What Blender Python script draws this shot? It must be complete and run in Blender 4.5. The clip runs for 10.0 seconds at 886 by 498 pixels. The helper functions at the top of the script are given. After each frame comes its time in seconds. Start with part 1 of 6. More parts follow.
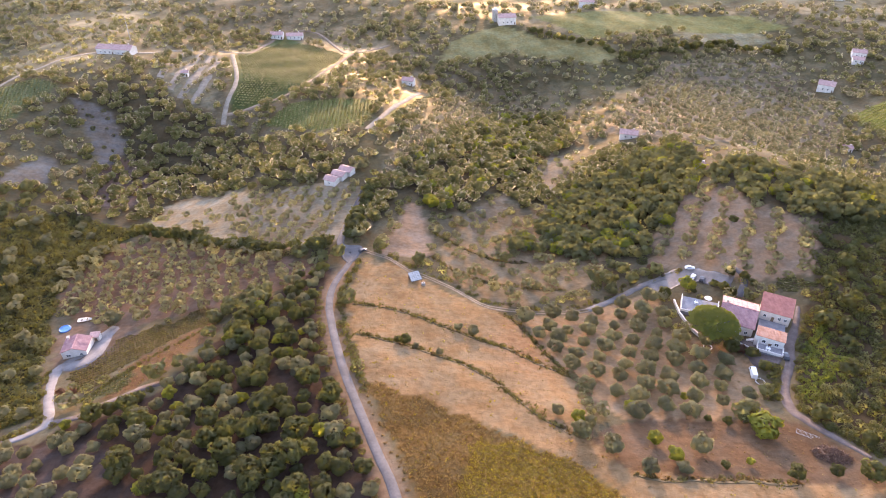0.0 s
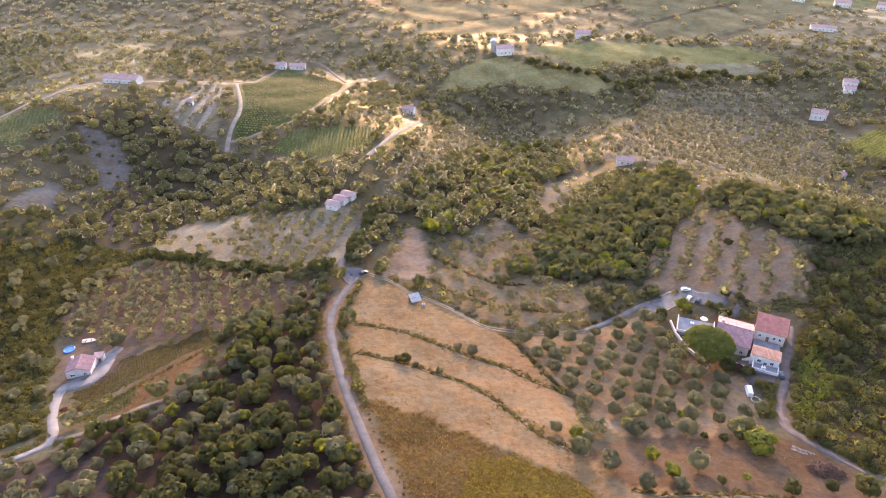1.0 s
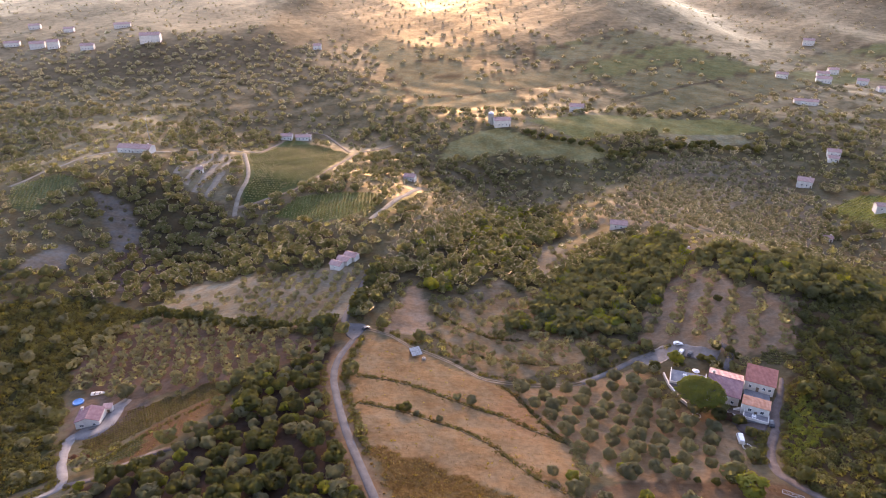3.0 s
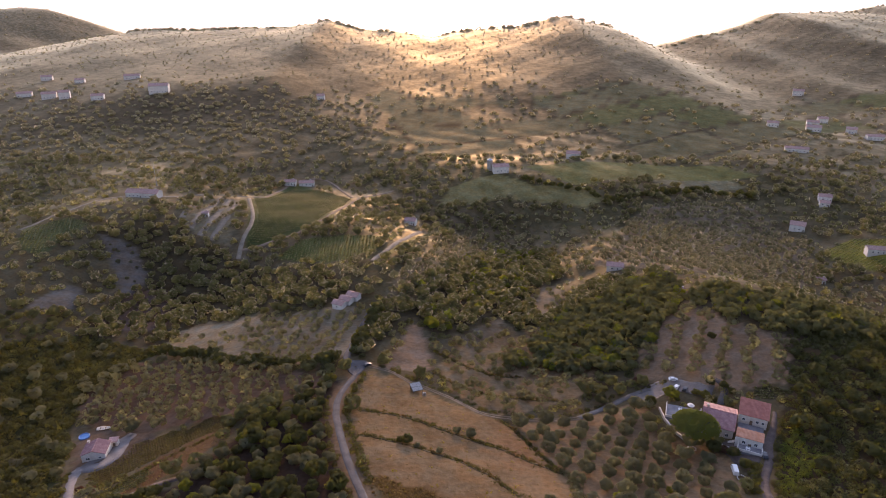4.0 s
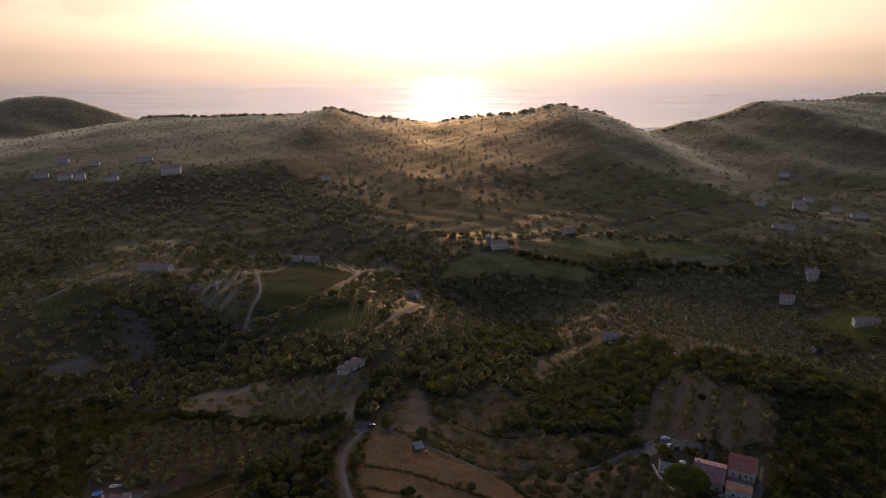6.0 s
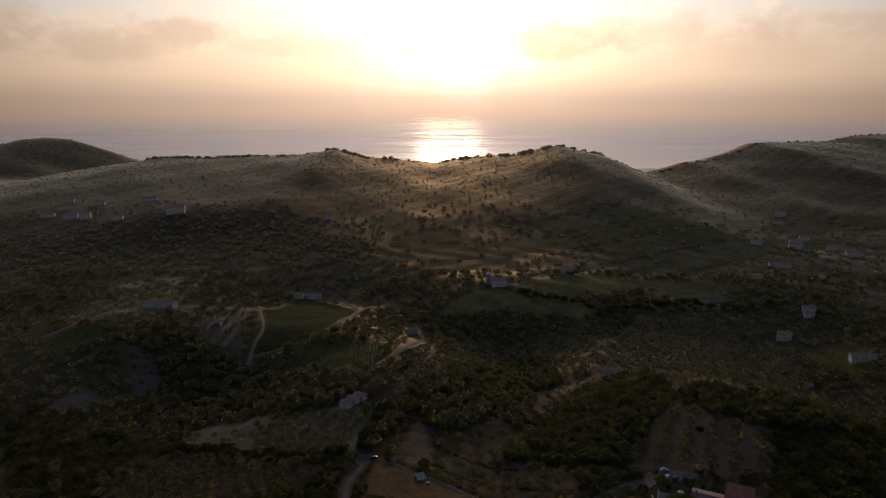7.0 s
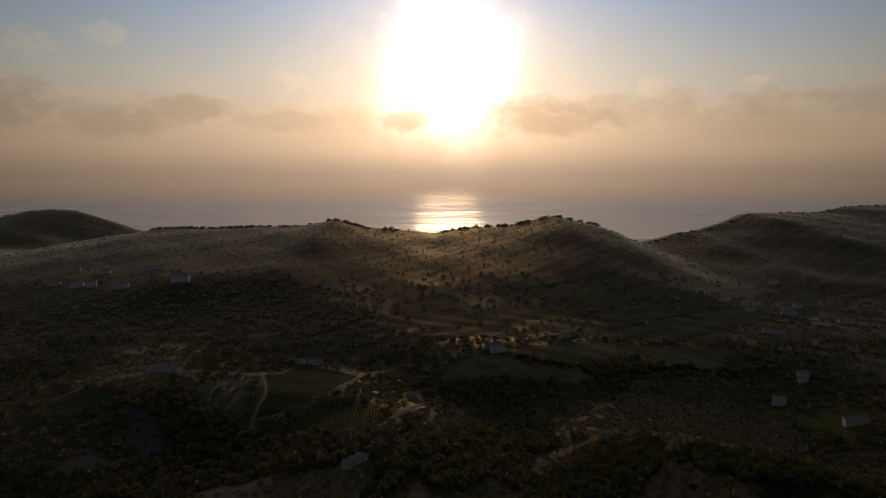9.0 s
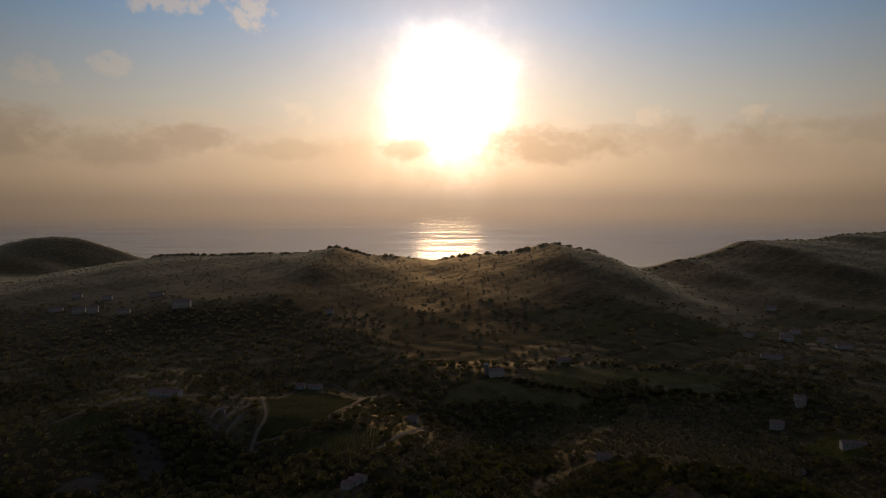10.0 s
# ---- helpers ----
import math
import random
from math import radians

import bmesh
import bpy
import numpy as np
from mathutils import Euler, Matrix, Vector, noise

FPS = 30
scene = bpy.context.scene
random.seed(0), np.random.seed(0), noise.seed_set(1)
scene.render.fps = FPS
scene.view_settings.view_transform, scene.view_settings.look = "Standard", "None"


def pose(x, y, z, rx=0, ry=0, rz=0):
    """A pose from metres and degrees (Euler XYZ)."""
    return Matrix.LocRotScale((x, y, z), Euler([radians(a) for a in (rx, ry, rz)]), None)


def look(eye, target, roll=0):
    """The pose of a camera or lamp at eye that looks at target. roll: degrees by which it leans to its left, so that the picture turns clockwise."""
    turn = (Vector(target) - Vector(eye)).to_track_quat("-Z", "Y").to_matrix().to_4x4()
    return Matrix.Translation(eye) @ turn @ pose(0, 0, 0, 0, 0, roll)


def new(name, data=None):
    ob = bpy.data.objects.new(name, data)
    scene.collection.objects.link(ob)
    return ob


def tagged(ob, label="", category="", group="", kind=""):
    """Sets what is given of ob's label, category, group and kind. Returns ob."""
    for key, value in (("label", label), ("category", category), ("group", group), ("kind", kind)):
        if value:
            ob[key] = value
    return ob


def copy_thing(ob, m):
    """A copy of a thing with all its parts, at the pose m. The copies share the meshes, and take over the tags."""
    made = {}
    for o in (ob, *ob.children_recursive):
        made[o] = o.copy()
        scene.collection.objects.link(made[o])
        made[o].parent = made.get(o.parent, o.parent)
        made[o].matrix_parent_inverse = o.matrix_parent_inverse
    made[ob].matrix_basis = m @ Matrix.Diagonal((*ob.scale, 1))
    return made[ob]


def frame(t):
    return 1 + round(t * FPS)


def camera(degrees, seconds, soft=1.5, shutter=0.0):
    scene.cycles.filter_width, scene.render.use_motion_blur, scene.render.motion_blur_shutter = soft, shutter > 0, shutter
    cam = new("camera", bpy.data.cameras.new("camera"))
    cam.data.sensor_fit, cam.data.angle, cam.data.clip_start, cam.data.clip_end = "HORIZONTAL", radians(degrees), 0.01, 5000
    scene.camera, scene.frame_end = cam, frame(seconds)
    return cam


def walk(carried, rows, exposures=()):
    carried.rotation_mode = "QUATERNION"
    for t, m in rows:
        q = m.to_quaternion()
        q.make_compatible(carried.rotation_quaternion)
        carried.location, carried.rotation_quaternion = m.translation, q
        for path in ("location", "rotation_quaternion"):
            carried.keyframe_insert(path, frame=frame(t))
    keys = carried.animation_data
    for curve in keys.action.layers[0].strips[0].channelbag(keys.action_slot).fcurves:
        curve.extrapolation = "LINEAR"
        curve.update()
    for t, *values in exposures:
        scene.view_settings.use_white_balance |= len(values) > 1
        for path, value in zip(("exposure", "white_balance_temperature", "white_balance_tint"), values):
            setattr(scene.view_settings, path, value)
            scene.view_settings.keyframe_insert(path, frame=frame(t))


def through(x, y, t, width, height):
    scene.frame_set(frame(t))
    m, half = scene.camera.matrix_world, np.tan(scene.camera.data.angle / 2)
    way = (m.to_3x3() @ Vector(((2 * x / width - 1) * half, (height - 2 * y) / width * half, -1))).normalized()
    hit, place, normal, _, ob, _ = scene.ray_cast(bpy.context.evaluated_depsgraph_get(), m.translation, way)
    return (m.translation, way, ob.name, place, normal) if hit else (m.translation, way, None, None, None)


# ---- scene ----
cam = camera(67.22, 10.0, soft=1.0)
PLAN = 1.28                # metres to one unit of the plan below
EYE = 240.0
# seconds, x, y, height over EYE, tilt, turn
FLIGHT = (
    (0.0, 0.00, 0.00, 0.00, -36.09, 0.06),
    (0.5, 0.01, -2.27, 0.11, -34.84, 0.06),
    (1.0, 0.06, -4.53, 0.19, -33.57, 0.04),
    (1.5, 0.05, -6.80, 0.38, -32.31, 0.01),
    (2.0, 0.13, -9.15, 0.43, -31.03, 0.02),
    (3.5, 0.05, -19.73, 0.82, -25.36, 0.03),
    (4.0, 0.06, -24.15, 0.80, -23.31, 0.03),
    (4.5, -0.04, -28.59, 0.93, -21.44, 0.00),
    (5.0, -0.01, -33.00, 1.01, -19.77, 0.00),
    (6.5, -0.79, -45.91, 0.58, -14.53, 0.01),
    (7.0, -1.05, -50.09, 0.52, -12.82, 0.01),
    (7.5, -1.37, -54.38, 0.63, -11.16, -0.03),
    (8.0, -1.38, -58.59, 0.59, -9.57, -0.03),
    (8.5, -1.47, -62.65, 0.42, -8.01, -0.04),
    (9.0, -1.39, -66.46, -0.02, -6.74, -0.07),
    (9.5, -0.95, -70.40, -0.84, -5.60, -0.03),
    (10.0, -0.28, -74.34, -1.84, -4.32, -0.02),
)
walk(cam, [(t, pose(PLAN * x, PLAN * y, PLAN * (EYE + z), 90 + tilt, 0, turn)) for t, x, y, z, tilt, turn in FLIGHT],
     exposures=[(t, e, k, tint) for (t, e, tint), k in zip(((0.0, 2.0, 31), (2.0, 1.65, 32), (3.5, 0.95, 34), (4.5, -0.05, 34), (5.2, -0.7, 32), (6.5, -1.8, 26), (7.5, -2.6, 23), (8.5, -3.0, 21), (10.0, -3.15, 21)), (6850, 6800, 6700, 7050, 7050, 6700, 6750, 6900, 7200))])

# ---------------------------------------------------------------- light
SUN_UP, SUN_TURN = 8.2, 0.5          # elevation and turn to the right of straight ahead, degrees
sun_dir = Vector((math.sin(radians(SUN_TURN)) * math.cos(radians(SUN_UP)),
                  math.cos(radians(SUN_TURN)) * math.cos(radians(SUN_UP)), math.sin(radians(SUN_UP))))
lamp = bpy.data.lights.new("sun", "SUN")
lamp.energy, lamp.angle, lamp.color = 2.6, radians(5.5), (1.0, 0.69, 0.36)
sun = new("sun", lamp)
sun.matrix_world = look(sun_dir * 3000, (0, 0, 0))


class Tree:
    """Short hand for a node tree."""

    def __init__(self, tree):
        self.tree = tree
        tree.nodes.clear()

    def add(self, kind, inputs=None, **settings):
        n = self.tree.nodes.new(kind)
        for k, v in settings.items():
            setattr(n, k, v)
        for k, v in (inputs or {}).items():
            if isinstance(v, bpy.types.NodeSocket):
                self.tree.links.new(v, n.inputs[k])
            else:
                n.inputs[k].default_value = v
        return n

    def math(self, op, a, b=0.0, clamp=False):
        return self.add("ShaderNodeMath", {0: a, 1: b}, operation=op, use_clamp=clamp).outputs[0]

    def mix(self, f, a, b, blend="MIX"):
        n = self.add("ShaderNodeMix", data_type="RGBA", blend_type=blend)
        for k, v in ((0, f), (6, a), (7, b)):
            if isinstance(v, bpy.types.NodeSocket):
                self.tree.links.new(v, n.inputs[k])
            else:
                n.inputs[k].default_value = v
        return n.outputs[2]

    def span(self, v, a, b, c=0.0, d=1.0, kind="SMOOTHSTEP"):
        n = self.add("ShaderNodeMapRange", {0: v, 1: a, 2: b, 3: c, 4: d}, interpolation_type=kind)
        return n.outputs[0]

    def noise(self, vec, scale, detail=4.0, rough=0.55):
        n = self.add("ShaderNodeTexNoise", {"Vector": vec, "Scale": scale, "Detail": detail, "Roughness": rough})
        return n.outputs[0]


# clouds over the sea: turn to the right, height, half width, half height (degrees), thickness
CLOUDS = ((9.0, 4.5, 7.0, 1.6, 1.0), (13.5, 4.8, 3.2, 1.2, 0.7), (19.0, 5.2, 2.2, 1.3, 0.4), (26.0, 5.2, 3.5, 1.2, 0.35), (33.0, 5.0, 4.0, 1.2, 0.4),
          (-2.6, 4.2, 2.8, 0.9, 0.75), (-20.2, 4.7, 3.0, 1.15, 0.85), (-25.5, 3.7, 5.0, 1.2, 0.7), (-33.5, 5.2, 4.2, 1.8, 0.8), (-13.5, 4.0, 4.0, 0.9, 0.5))
PUFFS = ((-25.8, 10.0, 1.5, 0.9, 0.3), (-22.5, 15.4, 3.0, 1.3, 0.5), (-16.0, 15.8, 2.0, 2.1, 0.55), (-31.0, 9.2, 1.6, 0.9, 0.25), (-12.0, 7.2, 1.6, 0.9, 0.35), (17.5, 6.6, 1.3, 0.8, 0.4), (25.0, 6.4, 1.6, 0.8, 0.45))


def make_world():
    w = bpy.data.worlds.new("sky")
    w.use_nodes = True
    t = Tree(w.node_tree)
    out = t.add("ShaderNodeOutputWorld")
    way = t.add("ShaderNodeTexCoord").outputs["Generated"]
    sky = t.add("ShaderNodeTexSky", sky_type="NISHITA", sun_disc=False, sun_elevation=radians(SUN_UP),
                sun_rotation=radians(SUN_TURN), air_density=1.3, dust_density=4.0, ozone_density=1.5)
    base = t.mix(1.0, sky.outputs[0], (0.06, 0.06, 0.07, 1), "MULTIPLY")
    xyz = t.add("ShaderNodeSeparateXYZ", {0: way})
    up = xyz.outputs[2]
    near = t.add("ShaderNodeVectorMath", {0: way, 1: tuple(sun_dir)}, operation="DOT_PRODUCT").outputs["Value"]
    near = t.math("MAXIMUM", near, 0.0)
    torn = t.math("SUBTRACT", t.noise(way, 14.0, 5.0, 0.6), 0.5)
    near = t.math("MINIMUM", t.math("ADD", near, t.math("MULTIPLY", torn, 0.010)), 1.0)
    front = t.math("POWER", near, 5.0)
    wide = t.math("POWER", near, 16.0)
    mid = t.math("POWER", near, 80.0)
    tight = t.math("POWER", near, 420.0)
    # hazy evening air: murky over the sea, warm above it, blue higher up
    ramp = t.add("ShaderNodeValToRGB", {0: t.span(up, -0.08, 0.42, kind="LINEAR")})
    stops = ((0.0, (0.27, 0.205, 0.145)), (0.155, (0.385, 0.305, 0.22)), (0.22, (0.52, 0.42, 0.29)), (0.30, (0.58, 0.495, 0.365)),
             (0.43, (0.44, 0.495, 0.46)), (0.66, (0.165, 0.36, 0.57)), (1.0, (0.11, 0.155, 0.235)))
    e = ramp.color_ramp.elements
    while len(e) < len(stops):
        e.new(0.5)
    for k, (p, c) in zip(e, stops):
        k.position, k.color = p, (*c, 1)
    gain = t.math("MULTIPLY", t.math("ADD", front, 0.215), SKY_GAIN)
    g3 = t.add("ShaderNodeCombineXYZ", {0: gain, 1: gain, 2: gain}).outputs[0]
    air = t.mix(1.0, ramp.outputs[0], g3, "MULTIPLY")
    # small clouds with torn edges
    turn = t.math("MULTIPLY", t.math("ARCTAN2", xyz.outputs[0], xyz.outputs[1]), 57.3)
    rise = t.math("MULTIPLY", t.math("ARCSINE", up), 57.3)
    n = t.math("SUBTRACT", t.noise(t.add("ShaderNodeMapping", {0: way, 3: (1, 1, 1.6)}).outputs[0], 22.0, 7.0, 0.62), 0.5)
    fine = t.math("SUBTRACT", t.noise(way, 48.0, 6.0, 0.6), 0.5)

    def cloud_bank(spots, n, ragged):
        total = None
        for a, h, hw, hh, thick in spots:
            dx = t.math("DIVIDE", t.math("SUBTRACT", turn, a), hw)
            dy = t.math("DIVIDE", t.math("SUBTRACT", rise, h), hh)
            d = t.math("ADD", t.math("MULTIPLY", dx, dx), t.math("MULTIPLY", dy, dy))
            c = t.math("MULTIPLY", t.span(t.math("ADD", d, t.math("MULTIPLY", n, ragged)), 1.5, 0.1), thick * 0.85)
            total = c if total is None else t.math("MAXIMUM", total, c)
        return total

    cover, puff = cloud_bank(CLOUDS, n, 3.6), cloud_bank(PUFFS, fine, 6.5)
    # a long low bank with a ragged upper edge
    slow = t.noise(t.add("ShaderNodeMapping", {0: way, 3: (1, 1, 0.4)}).outputs[0], 5.0, 3.0, 0.5)
    bank = t.math("MULTIPLY", t.span(t.math("ADD", rise, t.math("MULTIPLY", n, 7.0)), 6.2, 4.4), t.span(rise, 1.2, 3.6))
    bank = t.math("MULTIPLY", bank, t.span(slow, 0.38, 0.62, 0.15, 0.75))
    haze = t.math("MULTIPLY", t.span(t.noise(t.add("ShaderNodeMapping", {0: way, 3: (1, 1, 3.0)}).outputs[0], 9.0, 5.0, 0.6), 0.45, 0.7),
                  t.math("MULTIPLY", t.span(up, 0.03, 0.08), t.span(up, 0.17, 0.08)))
    air = t.mix(t.math("MULTIPLY", haze, 0.4), air, t.mix(1.0, (0.66, 0.52, 0.37, 1), g3, "MULTIPLY"))
    for f, c in ((bank, (0.43, 0.355, 0.255)), (puff, (0.74, 0.62, 0.45)), (cover, (0.385, 0.33, 0.255))):
        air = t.mix(f, air, t.mix(1.0, (*c, 1), g3, "MULTIPLY"))
    col = t.mix(1.0, base, air, "ADD")
    # the glare of the sun in the haze
    dim = t.math("SUBTRACT", 1.0, t.math("MULTIPLY", cover, 0.8))
    low = t.math("MULTIPLY", t.span(up, -0.05, 0.05, 0.25, 1.0), dim)
    for f, c in ((wide, (0.55, 0.52, 0.47)), (mid, (2.6, 2.15, 1.6)), (tight, (28.0, 25.0, 21.5))):
        col = t.mix(1.0, col, t.mix(t.math("MULTIPLY", f, low), (0, 0, 0, 1), (*c, 1)), "ADD")
    back = t.add("ShaderNodeBackground", {0: col, 1: 1.0})
    t.tree.links.new(back.outputs[0], out.inputs[0])
    scene.world = w


SKY_GAIN = 7.0
make_world()


# ---------------------------------------------------------------- materials
HAZE_TINT = (0.94, 0.78, 0.51, 1)        # gloss colour standing in for warm haze over far land and leaves


def material(name):
    m = bpy.data.materials.new(name)
    m.use_nodes = True
    t = Tree(m.node_tree)
    return m, t, t.add("ShaderNodeOutputMaterial")


def surface(name, a, b, scale=2.0, rough=0.85, bump=0.3, metal=0.0, fine=9.0, spec=0.4):
    """Two colours mottled at two sizes, with fine relief."""
    m, t, out = material(name)
    at = t.add("ShaderNodeTexCoord").outputs["Object"]
    n1, n2 = t.noise(at, scale), t.noise(at, scale * fine)
    f = t.math("ADD", t.math("MULTIPLY", n1, 0.65), t.math("MULTIPLY", n2, 0.35))
    f = t.span(f, 0.36, 0.64)
    col = t.mix(f, (*a, 1), (*b, 1))
    bm = t.add("ShaderNodeBump", {"Strength": bump, "Distance": 0.05, "Height": n2})
    s = t.add("ShaderNodeBsdfPrincipled", {"Base Color": col, "Roughness": rough, "Metallic": metal,
                                           "Specular IOR Level": spec, "Normal": bm.outputs[0]})
    t.tree.links.new(s.outputs[0], out.inputs[0])
    return m


def foliage(name, dark, light, glow, through=0.45, veil=0.0):
    """Leaves: colour by leaf and by plant, light coming through from behind, a dull sheen, for far plants gloss in
    place of haze.
    """
    m, t, out = material(name)
    tint = t.add("ShaderNodeAttribute", attribute_name="tint").outputs["Fac"]
    leaf = t.add("ShaderNodeNewGeometry").outputs["Random Per Island"]
    own = t.add("ShaderNodeObjectInfo").outputs["Random"]
    f = t.math("ADD", t.math("MULTIPLY", t.math("FRACT", t.math("ADD", tint, own)), 0.8), t.math("MULTIPLY", leaf, 0.2))
    col = t.mix(f, (*dark, 1), (*light, 1))
    lit = t.mix(f, (*[c * 0.75 for c in glow], 1), (*[c * 1.25 for c in glow], 1))
    # leaves are shaded as the rounded mass that they make up
    out_way = t.add("ShaderNodeAttribute", attribute_name="puff").outputs["Vector"]
    out_way = t.add("ShaderNodeVectorTransform", {0: out_way}, vector_type="NORMAL", convert_from="OBJECT", convert_to="WORLD").outputs[0]
    a = t.add("ShaderNodeBsdfDiffuse", {"Color": col, "Roughness": 0.6, "Normal": out_way})
    b = t.add("ShaderNodeBsdfTranslucent", {"Color": lit, "Normal": out_way})
    ab = t.add("ShaderNodeMixShader", {0: through, 1: a.outputs[0], 2: b.outputs[0]})
    if veil:
        # gloss standing for haze veils far canopy at flat angles, however leaves turn
        flat = t.add("ShaderNodeCombineXYZ", {2: 1.0}).outputs[0]
        g = t.add("ShaderNodeBsdfGlossy", {"Color": HAZE_TINT, "Roughness": 0.62, "Normal": flat})
        f = t.math("POWER", t.add("ShaderNodeFresnel", {"IOR": 1.35, "Normal": flat}).outputs[0], 1.5)
        f = t.math("MULTIPLY", f, veil, True)
    else:
        g = t.add("ShaderNodeBsdfGlossy", {"Color": (0.5, 0.5, 0.40, 1), "Roughness": 0.8})
        f = 0.05
    s = t.add("ShaderNodeMixShader", {0: f, 1: ab.outputs[0], 2: g.outputs[0]})
    t.tree.links.new(s.outputs[0], out.inputs[0])
    return m


def ground_material():
    m, t, out = material("land")
    at = t.add("ShaderNodeNewGeometry").outputs["Position"]
    kind = t.add("ShaderNodeAttribute", attribute_name="cover")
    cover, ground_veil = kind.outputs["Color"], kind.outputs["Alpha"]
    n1, n2, n3 = t.noise(at, 0.06, 5.0), t.noise(at, 0.45, 5.0, 0.65), t.noise(at, 1.4, 4.0, 0.7)
    f = t.span(t.math("ADD", t.math("MULTIPLY", n1, 0.5), t.math("MULTIPLY", n2, 0.5)), 0.33, 0.67)
    col = t.mix(1.0, cover, t.mix(f, (0.42, 0.405, 0.385, 1), (0.75, 0.75, 0.76, 1)), "MULTIPLY")
    lines = t.add("ShaderNodeMapping", {0: at, 2: (0, 0, 0.45), 3: (0.22, 1.5, 1.0)}).outputs[0]
    n4 = t.noise(lines, 0.7, 4.0, 0.7)
    col = t.mix(1.0, col, t.mix(t.span(n4, 0.35, 0.65), (0.965, 0.965, 0.965, 1), (1.035, 1.03, 1.025, 1)), "MULTIPLY")
    n5 = t.noise(at, 0.13, 4.0, 0.6)
    col = t.mix(1.0, col, t.mix(t.span(n5, 0.36, 0.64), (1.08, 0.98, 0.86, 1), (0.96, 1.01, 1.04, 1)), "MULTIPLY")
    tuft = t.span(n3, 0.55, 0.70)
    col = t.mix(t.math("MULTIPLY", tuft, 0.42), col, t.mix(1.0, cover, (0.45, 0.47, 0.35, 1), "MULTIPLY"))
    patches = t.span(t.noise(at, 0.09, 5.0, 0.65), 0.40, 0.60)
    col = t.mix(ground_veil, col, t.mix(1.0, col, t.mix(patches, (0.6, 0.63, 0.5, 1), (1.2, 1.16, 1.12, 1)), "MULTIPLY"))
    h = t.math("ADD", n2, t.math("MULTIPLY", n3, 0.5))
    bm = t.add("ShaderNodeBump", {"Strength": 0.55, "Distance": 0.6, "Height": h})
    a = t.add("ShaderNodeBsdfDiffuse", {"Color": col, "Roughness": 0.6, "Normal": bm.outputs[0]})
    # low scrub in clumps, which shows from afar
    clump = t.noise(at, 0.12, 5.0, 0.62)
    clumps = t.add("ShaderNodeBump", {"Strength": 0.45, "Distance": 1.8, "Height": clump}).outputs[0]
    # gloss that stands in for haze, stronger on far ground
    g = t.add("ShaderNodeBsdfGlossy", {"Color": HAZE_TINT, "Roughness": 0.62, "Normal": clumps})
    f = t.math("MULTIPLY", t.math("POWER", t.add("ShaderNodeFresnel", {"IOR": 1.35}).outputs[0], 1.5), t.math("MULTIPLY", ground_veil, t.span(patches, 0.0, 1.0, 0.95, 1.3)), True)
    s = t.add("ShaderNodeMixShader", {0: f, 1: a.outputs[0], 2: g.outputs[0]})
    t.tree.links.new(s.outputs[0], out.inputs[0])
    return m


def water_material():
    m, t, out = material("sea_water")
    at = t.add("ShaderNodeNewGeometry").outputs["Position"]
    p = t.add("ShaderNodeMapping", {0: at, 3: (0.25, 1.0, 1.0)}).outputs[0]
    n = t.math("ADD", t.noise(p, 0.035, 4.0), t.math("ADD", t.math("MULTIPLY", t.noise(p, 0.008, 2.0), 2.0), t.math("MULTIPLY", t.noise(p, 0.003, 3.0, 0.6), 9.0)))
    bm = t.add("ShaderNodeBump", {"Strength": 0.32, "Distance": 3.0, "Height": n})
    s = t.add("ShaderNodeBsdfPrincipled", {"Base Color": (0.05, 0.042, 0.038, 1), "Roughness": 0.15, "Specular IOR Level": 0.5, "IOR": 1.33, "Normal": bm.outputs[0]})
    # haze put in by distance: the far water turns clear into the murk
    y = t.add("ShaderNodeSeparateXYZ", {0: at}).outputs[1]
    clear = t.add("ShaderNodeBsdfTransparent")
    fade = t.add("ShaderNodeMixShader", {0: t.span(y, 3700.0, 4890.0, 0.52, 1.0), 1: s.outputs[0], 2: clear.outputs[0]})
    t.tree.links.new(fade.outputs[0], out.inputs[0])
    return m


LAND = ground_material()
SEA = water_material()
ASPHALT = surface("asphalt", (0.080, 0.077, 0.080), (0.120, 0.115, 0.117), 0.25, 0.95, 0.2, spec=0.08)
GREYGRAVEL = surface("grey_gravel", (0.125, 0.113, 0.107), (0.185, 0.168, 0.158), 0.35, 0.95, 0.3, spec=0.1)
GRAVEL = surface("pale_gravel", (0.145, 0.135, 0.133), (0.215, 0.20, 0.195), 0.35, 0.95, 0.3, spec=0.1)
DUST = surface("greyish_dust", (0.09, 0.070, 0.063), (0.145, 0.115, 0.102), 0.4, 0.95, 0.4, spec=0.1)
PALETRACK = surface("pale_dust", (0.20, 0.165, 0.125), (0.29, 0.245, 0.185), 0.35, 0.95, 0.3, spec=0.1)
DIRT = surface("track_dirt", (0.185, 0.135, 0.095), (0.255, 0.19, 0.135), 0.4, 0.95, 0.4, spec=0.1)
EARTH = surface("bank_earth", (0.085, 0.06, 0.03), (0.15, 0.105, 0.05), 0.6, 0.95, 0.5)
STONE = surface("rubble_stone", (0.26, 0.23, 0.20), (0.46, 0.42, 0.37), 1.4, 0.9, 0.6)
PLASTER = surface("weathered_plaster", (0.50, 0.44, 0.38), (0.66, 0.59, 0.52), 0.5, 0.9, 0.15)
WHITEWALL = surface("white_plaster", (0.60, 0.56, 0.51), (0.75, 0.71, 0.66), 0.5, 0.9, 0.15)
RED_TILE = surface("red_roof_tiles", (0.36, 0.13, 0.10), (0.50, 0.20, 0.15), 0.8, 0.8, 0.5)
OLD_TILE = surface("faded_roof_tiles", (0.38, 0.24, 0.22), (0.54, 0.36, 0.32), 0.9, 0.85, 0.5)
